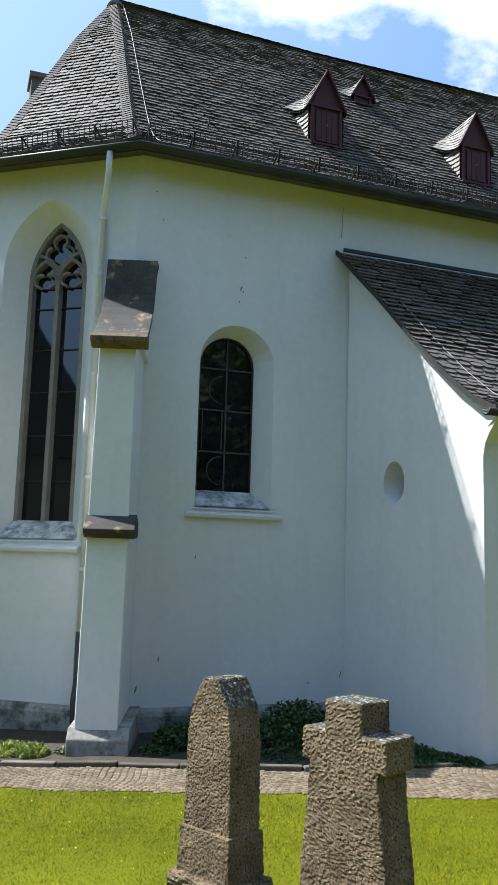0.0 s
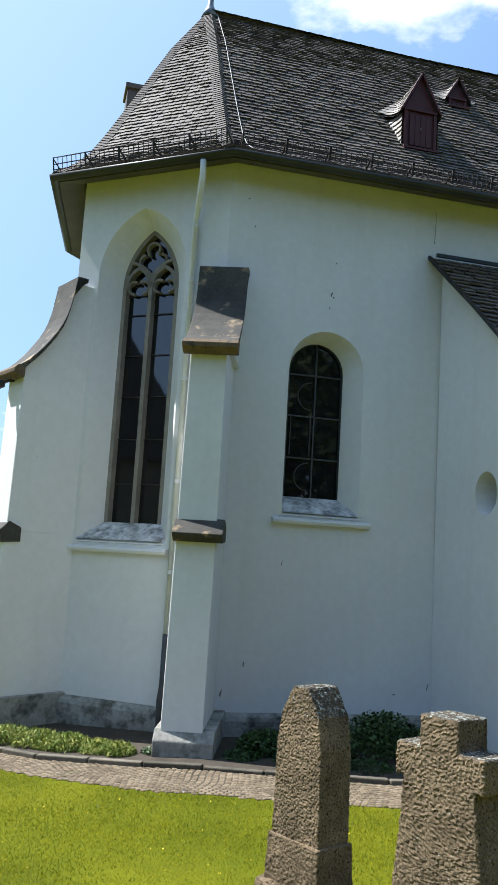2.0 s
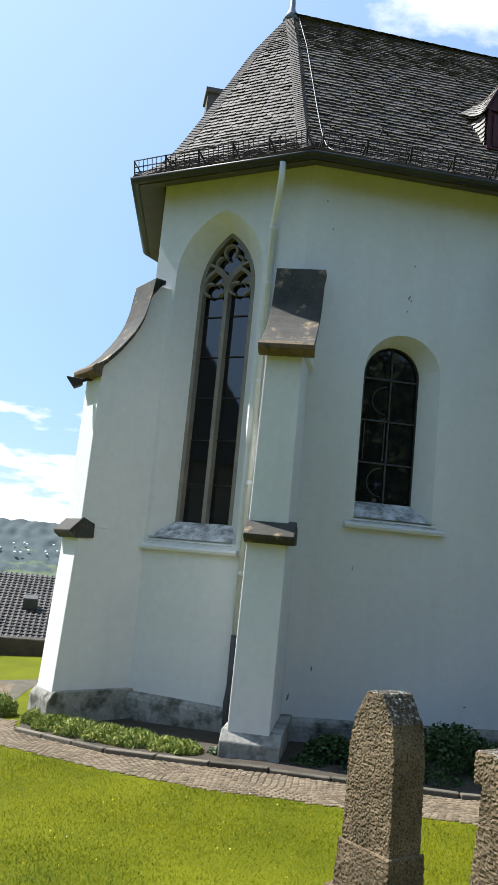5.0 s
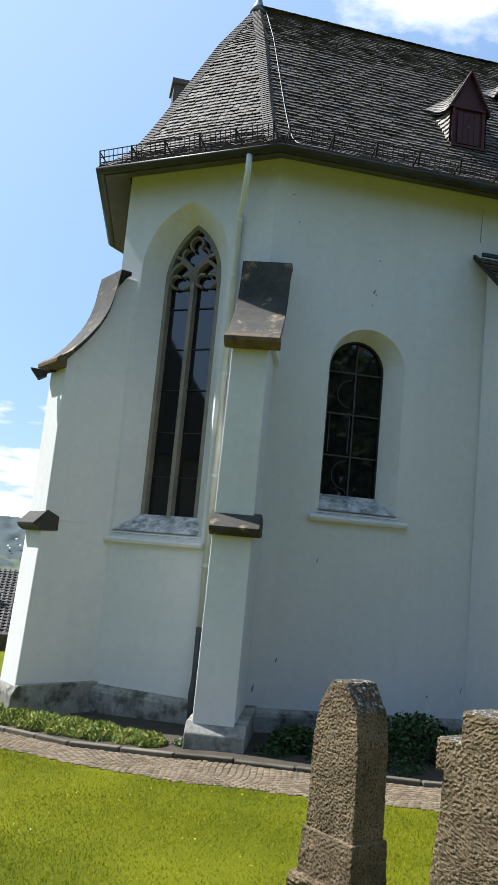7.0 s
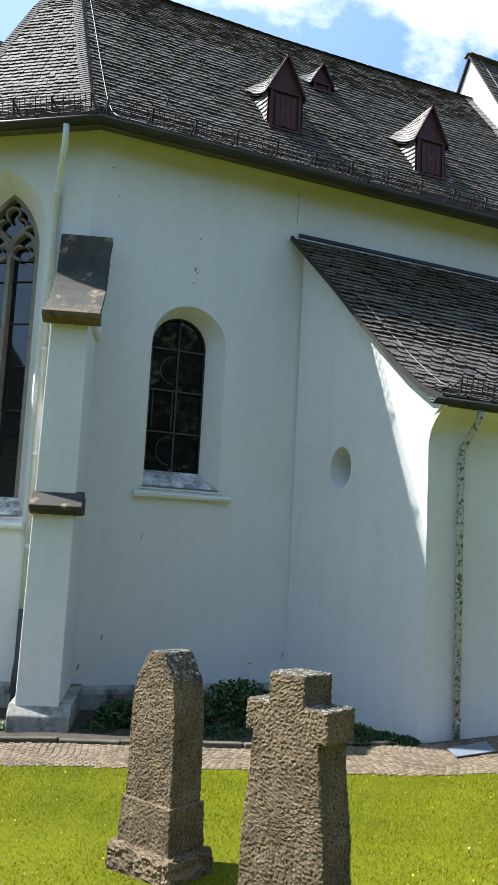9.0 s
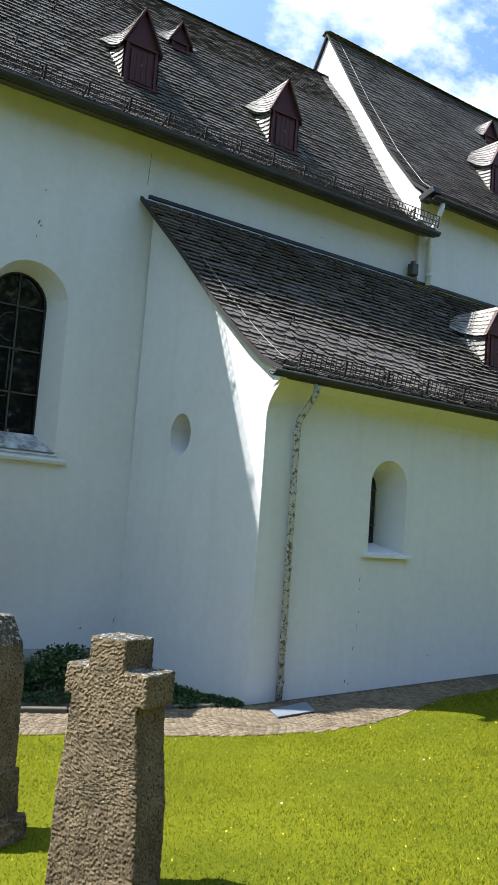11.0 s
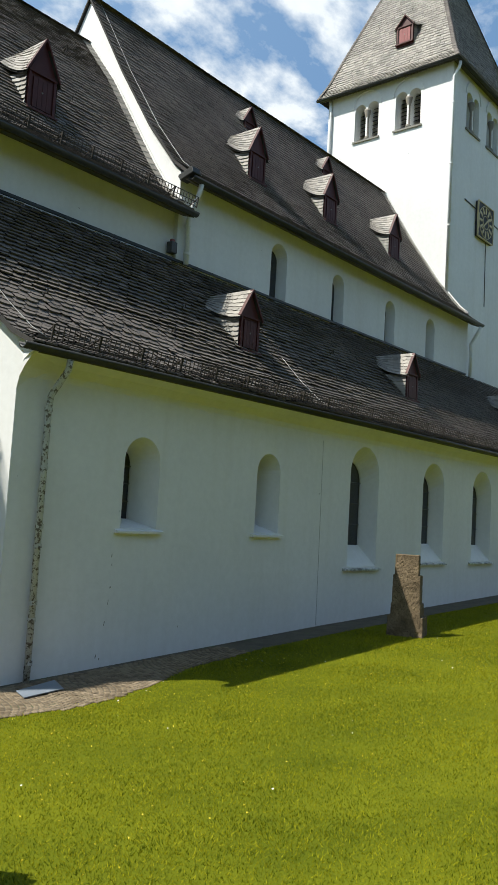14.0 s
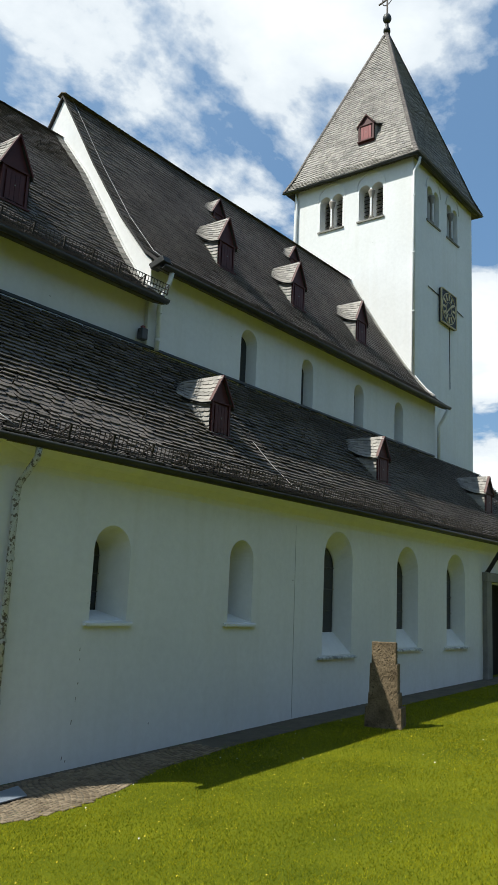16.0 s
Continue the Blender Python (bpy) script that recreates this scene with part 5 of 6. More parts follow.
abutment(CHOIR_PROF, 10.74, -1, 0.02, AXIS, 0.16)
abutment(NAVE_ROOF, 23.18, -1, 0.02, AXIS, 0.19)
b = Build()
b.box(V(10.72, 10.42, 8.36), V(0.11, 0, 0), V(0, 0.17, -0.05), V(0, 0.02, 0.06))
part("eaves_end", b.mesh("eaves_end", M_GUTTER, bevel=0.012), church, "dark boxed end of the nave eaves")


# ---- scars and stains on the plaster ----
def scar(p, n, w, h, seed, tilt=0.0):
    """A small chip in the plaster, its dark ground a shade proud of the face."""
    r = random.Random(seed)
    n = Vector(n)
    u = V(-n.y, n.x, 0)
    pts = []
    for i in range(9):
        a = 2 * math.pi * i / 9
        k = r.uniform(0.55, 1.25)
        pts.append(Vector(p) + n * 0.003 + u * (w * k * math.cos(a) + tilt * h * math.sin(a)) + V(0, 0, h * k * math.sin(a)))
    b = Build()
    b.extrude(pts, -n * 0.006)
    part("plaster_scar", b.mesh("plaster_scar", M_JAMB), church, "dark chip in the plaster")


for i, (x, z, w, h) in enumerate(((3.69, 6.47, 0.010, 0.018), (3.64, 6.0, 0.016, 0.035), (3.67, 5.96, 0.010, 0.02), (3.62, 5.8, 0.01, 0.02), (3.11, 2.21, 0.008, 0.04), (2.66, 0.87, 0.009, 0.035), (5.27, 0.64, 0.008, 0.05), (4.78, 0.53, 0.03, 0.012), (2.36, 7.22, 0.02, 0.01), (2.47, 6.83, 0.009, 0.02), (2.38, 0.5, 0.012, 0.06))):
    scar((x, YC, z), (0, -1, 0), w, h, i, 0.15)
for i, (x, z, w, h) in enumerate(((7.44, 1.5, 0.007, 0.05), (7.45, 1.38, 0.006, 0.03), (7.45, 1.09, 0.012, 0.03), (7.39, 0.63, 0.008, 0.06), (7.28, 0.21, 0.014, 0.05), (7.34, 0.18, 0.01, 0.04), (7.43, 0.9, 0.005, 0.05))):
    scar((x, YA, z), (0, -1, 0), w * 0.7, h * 0.6, 40 + i, 0.12)

# ---- graves ----
def hewn(me, edge=0.012, amount=0.0065):
    """Pointed granite: cuts a mesh fine and pits its surface."""
    bm = bmesh.new()
    bm.from_mesh(me)
    bmesh.ops.triangulate(bm, faces=bm.faces)
    for _ in range(7):
        es = [e for e in bm.edges if e.calc_length() > edge * 1.5]
        if not es:
            break
        bmesh.ops.subdivide_edges(bm, edges=es, cuts=1)
        bmesh.ops.triangulate(bm, faces=[f for f in bm.faces if len(f.verts) > 3])
    bm.normal_update()
    for v in bm.verts:
        k = noise.noise(v.co * 16) * amount * 0.5 + noise.noise(v.co * 70) * amount
        v.co += v.normal * k
    bm.to_mesh(me)
    bm.free()


def block(b, w0, d0, w1, d1, z0, z1):
    """A tapering block centred on the stone's axis."""
    p = [V(sx * w / 2, sy * d / 2, z) for z, w, d in ((z0, w0, d0), (z1, w1, d1)) for sx, sy in ((-1, -1), (1, -1), (1, 1), (-1, 1))]
    b.add(p, [(3, 2, 1, 0), (4, 5, 6, 7), (0, 1, 5, 4), (1, 2, 6, 5), (2, 3, 7, 6), (3, 0, 4, 7)])


def obelisk(place, turn, h, w, d, label, edge=0.012):
    """A stele with sloping shoulders, cut through from front to back, on a pedestal."""
    root = new("gravestone")
    root.matrix_basis = pose(*place, 0, 0, turn)
    tagged(root, label, "gravestone", group="gravestones")
    b = Build()
    k = w / 0.42
    out = [(-0.215, 0.47), (0.215, 0.47), (0.205, h - 0.36), (0.172, h - 0.175), (0.065, h), (-0.065, h), (-0.172, h - 0.175), (-0.205, h - 0.36)]
    b.extrude([V(x * k, -d / 2, z) for x, z in out], V(0, d, 0))
    sh = b.mesh("shaft", M_GRANITE, bevel=0.006)
    hewn(sh, edge)
    sh.materials.append(M_GRANITE_SIDE)
    for p in sh.polygons:
        if p.center.z > h - 0.18 and p.normal.z > 0.3:
            p.material_index = 1
    part("shaft", sh, root, "pitted shaft with lichen on its sloping shoulders")
    b = Build()
    block(b, w * 1.16, d * 1.2, w * 1.12, d * 1.12, 0.17, 0.475)
    sh = b.mesh("pedestal", M_GRANITE, bevel=0.010)
    hewn(sh, edge)
    part("pedestal", sh, root)
    b = Build()
    block(b, w * 1.5, d * 1.6, w * 1.4, d * 1.5, -0.25, 0.19)
    sh = b.mesh("foot", M_GRANITE, bevel=0.03)
    hewn(sh, edge * 2, 0.02)
    part("foot", sh, root, "rough mossy foot stone")
    return root


def stepped_stone(place, turn, h, label):
    """A slab whose narrow side climbs in steps."""
    root = new("gravestone")
    root.matrix_basis = pose(*place, 0, 0, turn)
    tagged(root, label, "gravestone", group="gravestones")
    for name, w, d, z0, z1 in (("slab", 0.40, 0.15, 0.5, h), ("step_block", 0.46, 0.26, 0.30, h - 0.34), ("step_block", 0.50, 0.36, 0.1, 0.56), ("foot", 0.60, 0.46, -0.25, 0.34)):
        b = Build()
        block(b, w * 1.02, d * 1.04, w * 0.98, d * 0.98, z0, z1)
        for v in b.v:
            v.y += (d - 0.15) * 0.48
        sh = b.mesh(name, M_GRANITE, bevel=0.010)
        hewn(sh, 0.035)
        part(name, sh, root)
    return root


def cross_stone(place, turn, h, label):
    """A broad cross with short arms, hewn from one slab."""
    root = new("gravestone_cross")
    root.matrix_basis = pose(*place, 0, 0, turn)
    tagged(root, label, "gravestone", group="gravestones")
    b = Build()
    a, c, d = 0.125, 0.283, 0.26
    z1, z2 = h - 0.165, h - 0.34
    out = [(-0.30, -0.25), (0.30, -0.25), (0.285, z2 - 0.52), (0.245, z2 - 0.2), (0.232, z2), (c, z2), (c, z1), (a, z1), (a, h), (-a, h), (-a, z1), (-c, z1), (-c, z2), (-0.232, z2), (-0.245, z2 - 0.2), (-0.285, z2 - 0.52)]
    b.extrude([V(x, -d / 2, z) for x, z in out], V(0, d, 0))
    me = b.mesh("slab", M_GRANITE, bevel=0.012)
    hewn(me, 0.012, 0.007)
    me.materials.append(M_GRANITE_SIDE)
    for p in me.polygons:
        if p.normal.z > 0.6:
            p.material_index = 1
    part("slab", me, root)
    return root


obelisk((1.818, 5.487, ground_z(1.9, 5.5) - 0.02), -64.0, 1.43, 0.42, 0.28, "rough brown granite gravestone with sloping lichened shoulders")
cross_stone((2.174, 4.254, ground_z(2.2, 4.2)), -64.0, 1.38, "rough brown granite gravestone in the shape of a broad cross")
stepped_stone((12.62, 6.60, ground_z(12.62, 6.4) - 0.02), -72.0, 1.36, "stepped granite gravestone half in the church's shadow")

# metal cover by the downpipe
b = Build()
b.extrude([V(x, y, ground_z(x, y) + 0.02) for x, y in ((5.72, 7.42), (6.28, 7.46), (6.46, 7.86), (5.84, 7.74))], V(0, 0, 0.014))
tagged(new("drain_cover", b.mesh("drain_cover", M_ZINC, bevel=0.004)), "pale galvanised drain cover plate on the path", "drain cover")

# ---- kerb of the bed ----
kerb = tagged(new("kerb"), "low mossy stone kerb along the bed", "kerb", kind="structure")
rnd = random.Random(5)
line = [V(x, y, 0) for x, y in KERB]
for a, c in zip(line, line[1:]):
    n = max(1, int((c - a).length / 0.45))
    for i in range(n):
        p, q = a.lerp(c, i / n), a.lerp(c, (i + 0.97) / n)
        d = (q - p) / 2
        s = V(-d.y, d.x, 0).normalized() * 0.045
        z0, z1 = ground_z(p.x, p.y), ground_z(q.x, q.y)
        mid = (p + q) / 2
        b = Build()
        b.box(mid + V(0, 0, (z0 + z1) / 2 + 0.0 + rnd.uniform(-0.01, 0.01)), d + V(0, 0, (z1 - z0) / 2), s, V(0, 0, 0.05))
        part("kerb_stone", b.mesh("kerb_stone", M_KERB, bevel=0.012), kerb)


# ---- plants ----
def leaf_mass(name, spots, count, size, mat, label, category, seed, kind="", spread=0.16, tall=1.0):
    """Many small leaves, each a folded blade, gathered in clumps."""
    r = np.random.RandomState(seed)
    vs, fs = [], []
    for x, y, rad, h in spots:
        z = ground_z(x, y)
        for _ in range(count):
            a, q = r.uniform(0, 2 * math.pi), math.sqrt(r.uniform(0, 1)) * rad
            hh = h * (1 - 0.55 * (q / rad) ** 2) * r.uniform(0.15, 1.0)
            c = V(x + q * math.cos(a), y + q * math.sin(a), z + hh)
            d = V(r.normal(), r.normal(), r.normal() * 0.5 + 0.35 * tall).normalized()
            s = d.cross(V(r.normal(), r.normal(), r.normal())).normalized()
            l, w = size * r.uniform(0.6, 1.4), size * r.uniform(0.25, 0.42) / max(tall, 1)
            k = len(vs)
            up = s.cross(d) * w * 0.3
            vs += [c - d * l * 0.5, c + s * w + up, c + d * l * 0.5, c - s * w + up]
            fs += [(k, k + 1, k + 2), (k, k + 2, k + 3)]
    return tagged(new(name, mesh_of(name, vs, fs, mat)), label, category, kind=kind)


for i, (x, y, rad, h) in enumerate(((3.35, 9.75, 0.42, 0.34), (4.05, 9.6, 0.5, 0.55), (4.6, 9.3, 0.42, 0.42), (2.75, 9.85, 0.35, 0.30), (5.0, 9.0, 0.32, 0.24), (4.35, 9.95, 0.4, 0.48))):
    leaf_mass("shrub", [(x, y, rad, h)], 1500, 0.055, M_LEAF, "low dark green leafy plants against the choir wall", "shrub", 20 + i)
leaf_mass("ground_cover", [(5.2, 8.5, 0.28, 0.10), (4.9, 8.6, 0.25, 0.10), (4.4, 8.7, 0.3, 0.1), (3.7, 9.0, 0.3, 0.12), (3.0, 9.3, 0.3, 0.12), (5.42, 8.32, 0.22, 0.12), (5.6, 8.2, 0.16, 0.08), (5.25, 8.75, 0.25, 0.14), (5.05, 8.35, 0.2, 0.08), (2.4, 9.6, 0.22, 0.12), (1.5, 9.95, 0.2, 0.1), (3.4, 9.35, 0.3, 0.1)], 500, 0.04, M_LEAF, "low creeping plants in the bed", "plants", 33, kind="stuff")
leaf_mass("weeds", [(-0.5, 11.35, 0.3, 0.2), (-0.2, 11.0, 0.3, 0.22), (0.15, 10.75, 0.32, 0.2), (0.5, 10.45, 0.3, 0.2), (0.85, 10.2, 0.25, 0.15), (1.05, 10.0, 0.2, 0.16), (-0.75, 11.7, 0.2, 0.2), (0.3, 10.5, 0.2, 0.1), (-1.25, 12.3, 0.2, 0.3)], 1700, 0.075, M_WEED, "pale wilting weeds and grass in the bed", "weeds", 41, kind="stuff", tall=3.2)

# ---- lawn blades ----
def lawn_limit(x):
    return np.interp(x, [p[0] for p in LAWN_EDGE], [p[1] for p in LAWN_EDGE])


def blades(name, n, x0, x1, y0, y1, h, w, seed):
    r = np.random.RandomState(seed)
    x, y = r.uniform(x0, x1, n), r.uniform(y0, y1, n)
    keep = y < lawn_limit(x) + 0.05 * r.normal(size=n)
    x, y = x[keep], y[keep]
    n = len(x)
    gx = np.interp(x, [p[0] for p in GROUND_X], [p[1] for p in GROUND_X])
    t = np.clip((6.6 - y) / 6.6, 0, 1)
    z = gx + 0.28 * t * t * (3 - 2 * t)
    patch = np.sin(x * 2.1 + 1.3 * np.sin(y * 1.7)) * np.sin(y * 2.6 + np.sin(x * 1.3))
    hh = h * r.uniform(0.5, 1.4, n) * (1 + 0.3 * patch)
    a = r.uniform(0, 2 * np.pi, n)
    lean = r.uniform(0.2, 1.8, n) * hh
    b = r.uniform(0, 2 * np.pi, n)
    ww = w * r.uniform(0.7, 1.4, n)
    v = np.empty((n, 3, 3))
    v[:, 0] = np.stack([x - ww * np.cos(a), y - ww * np.sin(a), z - 0.004], 1)
    v[:, 1] = np.stack([x + ww * np.cos(a), y + ww * np.sin(a), z - 0.004], 1)
    v[:, 2] = np.stack([x + lean * np.cos(b), y + lean * np.sin(b), z + hh], 1)
    me = bpy.data.meshes.new(name)
    me.from_pydata(v.reshape(-1, 3).tolist(), [], np.arange(3 * n).reshape(-1, 3).tolist())
    me.materials.append(M_BLADE)
    tagged(new(name, me), "short sunlit blades of mown grass", "grass", kind="stuff")


blades("grass", 420000, -3.2, 9.5, 3.0, 11.0, 0.017, 0.0036, 3)
blades("grass", 230000, 9.5, 23.0, 1.5, 7.7, 0.018, 0.0045, 4)
blades("grass", 42000, 3.0, 9.5, 1.5, 3.0, 0.017, 0.0036, 5)
blades("grass", 120000, -6.0, 9.5, -4.0, 1.5, 0.02, 0.0045, 6)
blades("grass", 32000, -6.0, 3.0, 1.5, 3.0, 0.018, 0.004, 7)


def flowers(name, n, mat, label, seed, r0):
    r = np.random.RandomState(seed)
    vs, fs = [], []
    for _ in range(n):
        x, y = r.uniform(-2, 14), r.uniform(3.3, 8.6)
        if y > lawn_limit(x) - 0.1:
            continue
        c = V(x, y, ground_z(x, y) + r.uniform(0.03, 0.05))
        k = len(vs)
        rad = r0 * r.uniform(0.7, 1.3)
        ring = [c + V(rad * math.cos(2 * math.pi * i / 6), rad * math.sin(2 * math.pi * i / 6), 0.004 * r.normal()) for i in range(6)]
        vs += ring + [c + V(0, 0, -0.006)]
        fs += [(k + i, k + (i + 1) % 6, k + 6) for i in range(6)]
    tagged(new(name, mesh_of(name, vs, fs, mat)), label, "flowers", kind="stuff")


flowers("buttercups", 1300, M_YELLOW, "tiny yellow flowers in the lawn", 8, 0.006)
flowers("daisies", 50, M_WHITE, "tiny white daisies in the lawn", 9, 0.008)

# ---- beyond the church ----
bn = tagged(new("barn"), "long low barn with a dark tiled roof below the churchyard", "barn")
b = Build()
RY0, RY1, RZ0, RZ1, BX0, BX1 = 23.2, 26.8, -0.35, 1.20, -16.0, 4.0
b.extrude([V(BX0, RY0 + 0.3, -2.5), V(BX0, RY0 + 0.3, RZ0 + 0.02), V(BX0, RY1, RZ1 - 0.1), V(BX0, 2 * RY1 - RY0 - 0.3, RZ0), V(BX0, 2 * RY1 - RY0 - 0.3, -2.5)], V(BX1 - BX0, 0, 0))
part("wall", b.mesh("wall", M_DOOR), bn, "dark barn wall")
tl = Build()
n_r, n_c = 22, 130
d = V(0, RY1 - RY0, RZ1 - RZ0)
nor = V(0, -(RZ1 - RZ0), RY1 - RY0).normalized()
for i in range(n_r):
    for j in range(n_c):
        x0 = BX0 + (BX1 - BX0) * j / n_c
        w = (BX1 - BX0) / n_c
        p = V(x0, RY0, RZ0) + d * (i / n_r)
        q = V(x0, RY0, RZ0) + d * ((i + 1.15) / n_r)
        tl.add([p + nor * 0.05, p + V(w * 0.5, 0, 0) + nor * 0.06, p + V(w * 0.96, 0, 0) + nor * 0.05, q + V(w * 0.96, 0, 0), q + V(w * 0.5, 0, 0) + nor * 0.05, q, p, p + V(w * 0.96, 0, 0)], [(0, 1, 4, 5), (1, 2, 3, 4), (6, 7, 2, 1, 0)])
part("roof_tiles", mesh_of("roof_tiles", tl.v, tl.f, M_TILE), bn, "dark pantiles in rows", kind="stuff")
b = Build()
b.box(V(-2.0, RY0 + 1.55, RZ0 + 0.82), V(0.2, 0, 0), V(0, 0.1, 0.05), V(0, -0.05, 0.2))
part("skylight", b.mesh("skylight", M_LEAD, bevel=0.01), bn, "small iron skylight")
b = Build()
b.box(V(-6.0, 19.0, -0.24), V(10.0, 0, 0), V(0, 0.15, 0), V(0, 0, 0.36))
tagged(new("wall_north", b.mesh("wall_north", M_SOIL, bevel=0.03)), "low dark churchyard wall", "wall", kind="structure")

# wooded hill across the valley, with a village on its slope
hb = Build()
nx, nz = 150, 34
for k in range(nz + 1):
    for i in range(nx + 1):
        x = -260 + 400 * i / nx
        t = k / nz
        crest = 24 + 3.5 * math.sin(x / 70.0 + 1.0) + 1.2 * math.sin(x / 19.0)
        bump = noise.noise(V(x * 0.11, t * 9, 2.0)) * 1.6 + noise.noise(V(x * 0.4, t * 30, 5.0)) * 0.5
        hb.v.append(V(x, 640 + 150 * t - bump * 2.5, -32 + (crest + 32) * t + bump * (0.3 + t)))
hb.f = [(k * (nx + 1) + i, k * (nx + 1) + i + 1, (k + 1) * (nx + 1) + i + 1, (k + 1) * (nx + 1) + i) for k in range(nz) for i in range(nx)]
tagged(new("backdrop", mesh_of("backdrop", hb.v, hb.f, M_FAR, True)), "wooded hillside with meadows across the valley, haze tinted into its colour", "hill", kind="structure")
vb = Build()
rnd = random.Random(17)
for _ in range(110):
    x, t = rnd.uniform(-200, 40), rnd.gauss(0.52, 0.09)
    z = -32 + 56 * t
    y = 640 + 150 * t - 7
    w, d, h = rnd.uniform(0.6, 1.2), 1.0, rnd.uniform(0.35, 0.6)
    vb.box(V(x, y, z + h), V(w, 0, 0), V(0, d, 0), V(0, 0, h))
    vb.add([V(x - w, y - d, z + 2 * h), V(x + w, y - d, z + 2 * h), V(x + w, y, z + 2 * h + 0.9), V(x - w, y, z + 2 * h + 0.9)], [(0, 1, 2, 3)])
tagged(new("village", mesh_of("village", vb.v, vb.f, M_MORTAR)), "tiny pale houses scattered on the far hillside", "village", kind="stuff")

# house across the road, seen mirrored in the apse window: a hipped roof
hs = tagged(new("house"), "grey rendered house with a dark hipped roof", "house")
b = Build()
b.box(V(-31, 8.5, 3.0), V(5.4, 0, 0), V(0, 11.5, 0), V(0, 0, 4.2))
part("wall", b.mesh("wall", M_JAMB), hs, "grey rendered house wall")
b = Build()
rf = [V(-25.0, -3.6, 7.0), V(-37.0, -3.6, 7.0), V(-37.0, 20.6, 7.0), V(-25.0, 20.6, 7.0), V(-31, 0.4, 16.8), V(-31, 17.5, 16.8)]
b.add(rf, [(0, 1, 4), (1, 2, 5, 4), (2, 3, 5), (3, 0, 4, 5), (3, 2, 1, 0)])
part("roof", b.mesh("roof", M_UNDER), hs, "dark hipped roof")


# trees across the churchyard, mirrored in the choir glass
def tree(x, y, h, seed):
    r = np.random.RandomState(seed)
    root = new("tree")
    z = ground_z(x, y)
    root.location = (x, y, z)
    tagged(root, "broad leafy tree with a dark green crown", "tree", group="churchyard trees")
    tk, ends = Build(), []
    tk.tube([V(0, 0, -0.2), V(0.05, 0.03, h * 0.2), V(-0.05, 0.1, h * 0.45), V(0.1, 0.0, h * 0.8)], [0.34, 0.26, 0.18, 0.05], 10)
    for i in range(9):
        a = i * 2.4 + r.uniform(-0.4, 0.4)
        z0 = h * (0.22 + 0.055 * i)
        reach = h * 0.30 * (1 - 0.055 * i) * r.uniform(0.8, 1.15)
        tip = V(reach * math.cos(a), reach * math.sin(a), z0 + h * r.uniform(0.08, 0.2))
        tk.tube([V(0, 0.05, z0), tip * 0.5 + V(0, 0, z0 * 0.45), tip], [0.11, 0.07, 0.025], 6)
        ends += [tip, tip * 0.6 + V(0, 0, z0 * 0.5)]
    ends += [V(0, 0, h * 0.9), V(0.6, 0.3, h * 0.8), V(-0.6, -0.4, h * 0.78)]
    part("trunk", tk.mesh("trunk", M_BARK, True), root, "grey-brown bark")
    vs, fs = [], []
    for e in ends:
        rad = h * r.uniform(0.10, 0.15)
        for _ in range(330):
            c = e + V(*(r.normal(size=3) * rad * 0.62))
            d, q = V(*r.normal(size=3)).normalized(), V(*r.normal(size=3))
            sd = d.cross(q).normalized()
            l, wd = r.uniform(0.2, 0.36), r.uniform(0.11, 0.2)
            k = len(vs)
            vs += [c - d * l, c + sd * wd, c + d * l, c - sd * wd]
            fs += [(k, k + 1, k + 2), (k, k + 2, k + 3)]
    part("crown", mesh_of("crown", vs, fs, M_TREE), root, "dark green leaves in uneven clumps", kind="stuff")


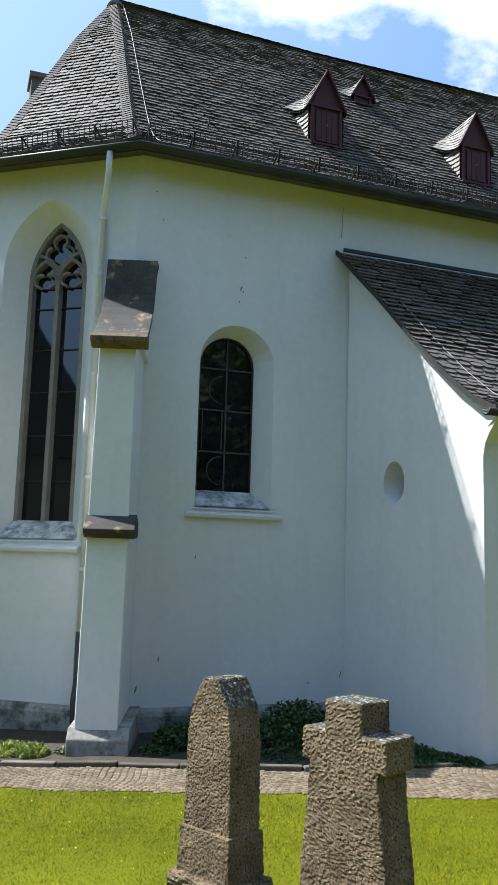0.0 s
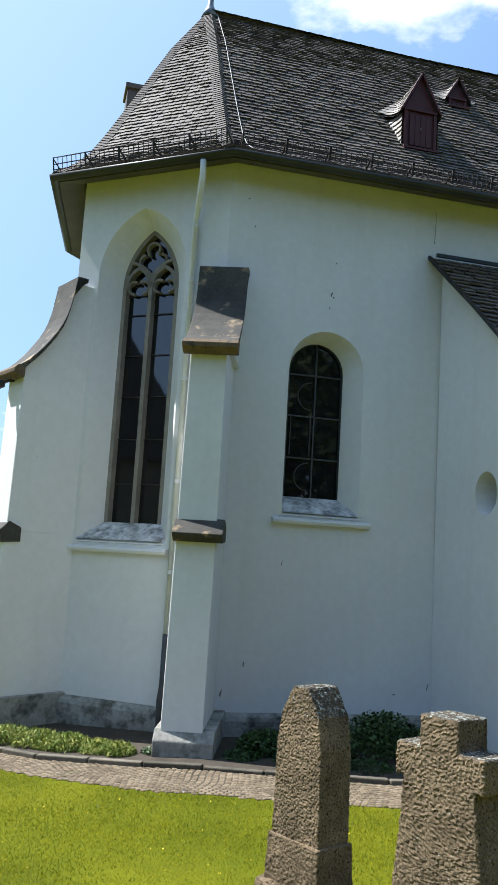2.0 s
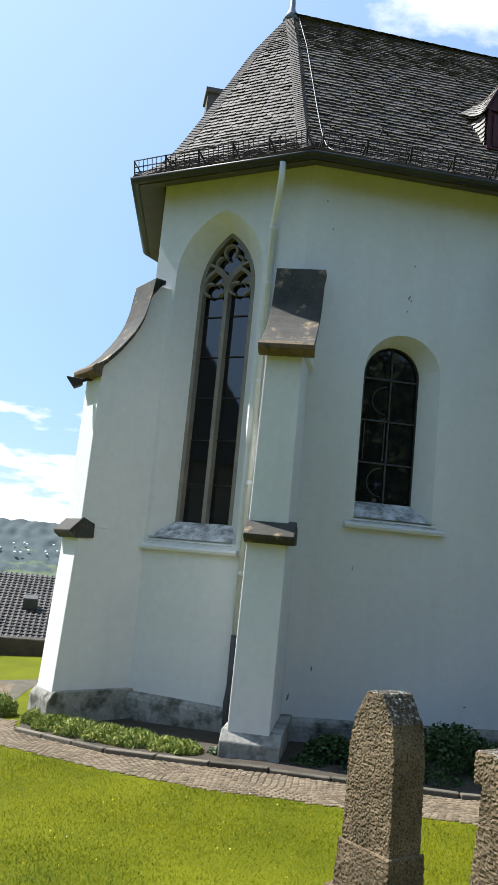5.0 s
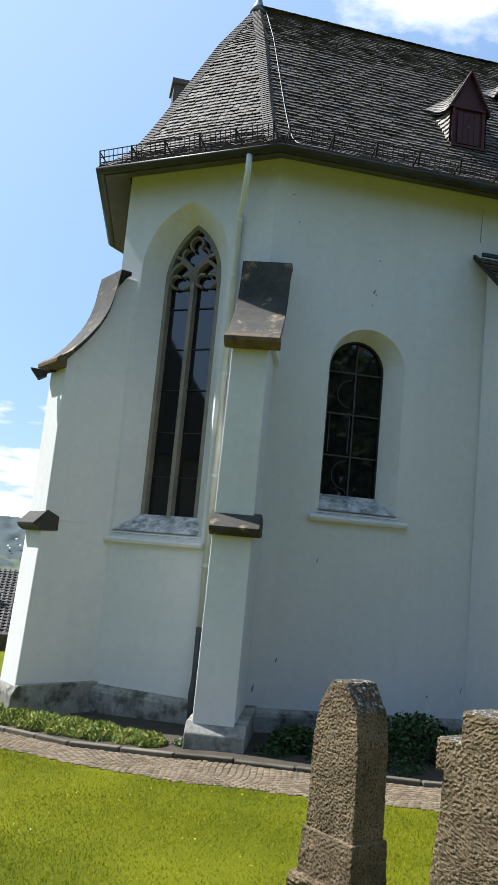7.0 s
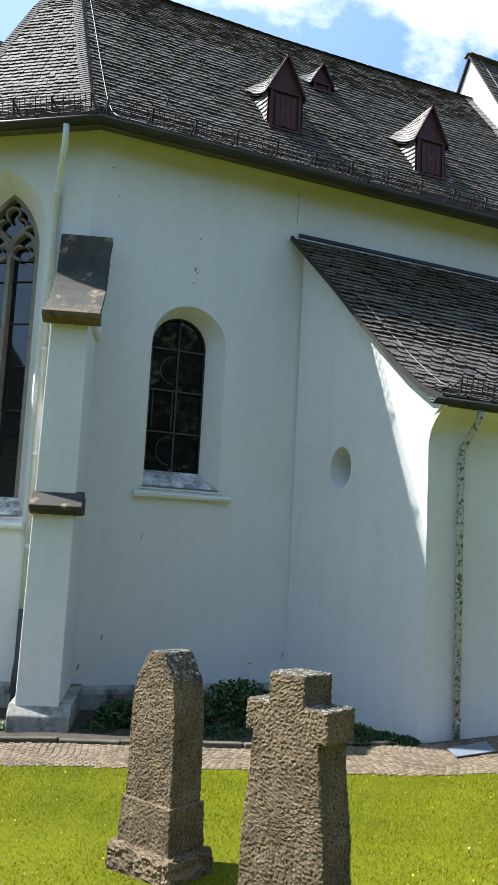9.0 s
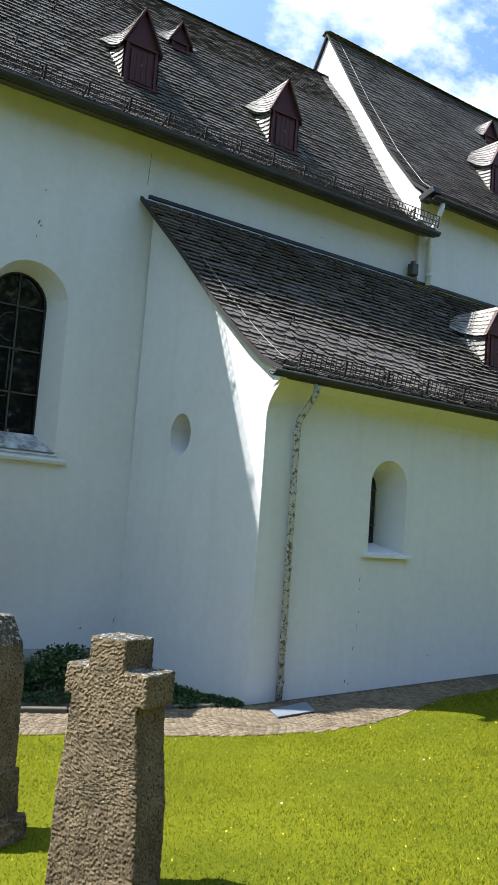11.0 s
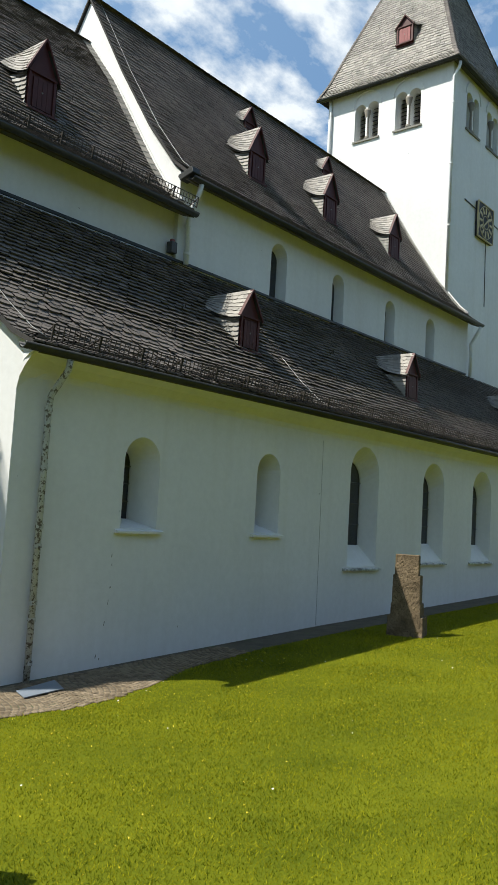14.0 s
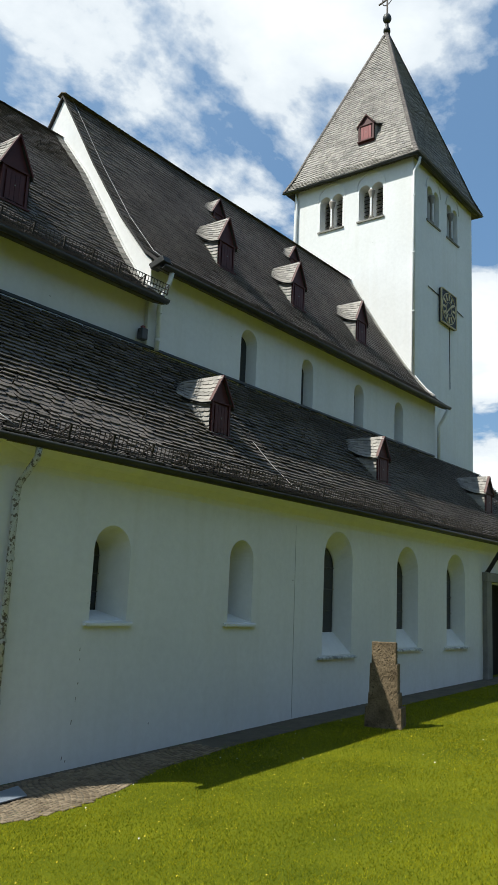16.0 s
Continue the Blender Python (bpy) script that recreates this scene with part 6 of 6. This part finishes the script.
for i in range(8):
    tree(-14 + 6.8 * i, -23 + 1.5 * math.sin(i * 2.1), 14.5 + math.sin(i * 1.9), 90 + i)
for i in range(11):
    tree(-16 + 5.2 * i + 1.3 * math.sin(i * 2.3), -15 - 2.5 * math.sin(i * 1.7), 12.5 + 1.8 * math.sin(i * 3.1), 60 + i)

# ---- paving setts and slates, piece by piece ----
rnd = random.Random(11)
b = Build()
b.box((0, 0, 0), V(0.5, 0, 0), V(0, 0.5, 0), V(0, 0, 0.5))
SETT = b.mesh("sett", M_COBBLE)
bm = bmesh.new()
bm.from_mesh(SETT)
bmesh.ops.bevel(bm, geom=[e for e in bm.edges if e.verts[0].co.z > 0 and e.verts[1].co.z > 0], offset=0.12, segments=1, affect="EDGES")
bm.to_mesh(SETT)
bm.free()
rest = Build()
count = 0
size = 0.064
ys = [6.7 + size * i for i in range(134)]
for j, y in enumerate(ys):
    for i in range(340):
        x = -2.4 + size * 1.06 * (i + (0.5 if j % 2 else 0)) + 0.06 * math.sin(y * 4.6)
        yy = y + 0.07 * math.sin(x * 5.2) + rnd.uniform(-0.006, 0.006)
        if x > 9.6:
            break
        lo = interp(LAWN_EDGE, x)
        hi = interp(KERB, x) if x < 5.5 else YA - 0.02
        if x < -1.0:
            hi = 15.1 if x < -1.35 else 12.0
        if not (lo - 0.03 < yy < hi - 0.06):
            continue
        if 1.15 < x < 2.3 and yy > 9.4:
            continue
        z = ground_z(x, yy) - 0.013 + rnd.uniform(-0.002, 0.002)
        sx, sy = size * rnd.uniform(0.84, 0.98), size * rnd.uniform(0.82, 0.95)
        m = pose(x, yy, z, rnd.uniform(-2, 2), rnd.uniform(-2, 2), math.degrees(0.36 * math.cos(x * 5.2)) + rnd.uniform(-7, 7)) @ Matrix.Diagonal((sx, sy, 0.05, 1))
        if count < 300 and 2.3 < x < 5.4:
            count += 1
            ob = new("sett", SETT)
            ob.parent = path
            ob.matrix_local = m
        else:
            rest.add([m @ v.co for v in SETT.vertices], [tuple(p.vertices) for p in SETT.polygons])
part("setts", mesh_of("setts", rest.v, rest.f, M_COBBLES), path, kind="stuff")
for roof, pieces in PIECES:
    for sl in pieces:
        slate_piece(roof, *sl)
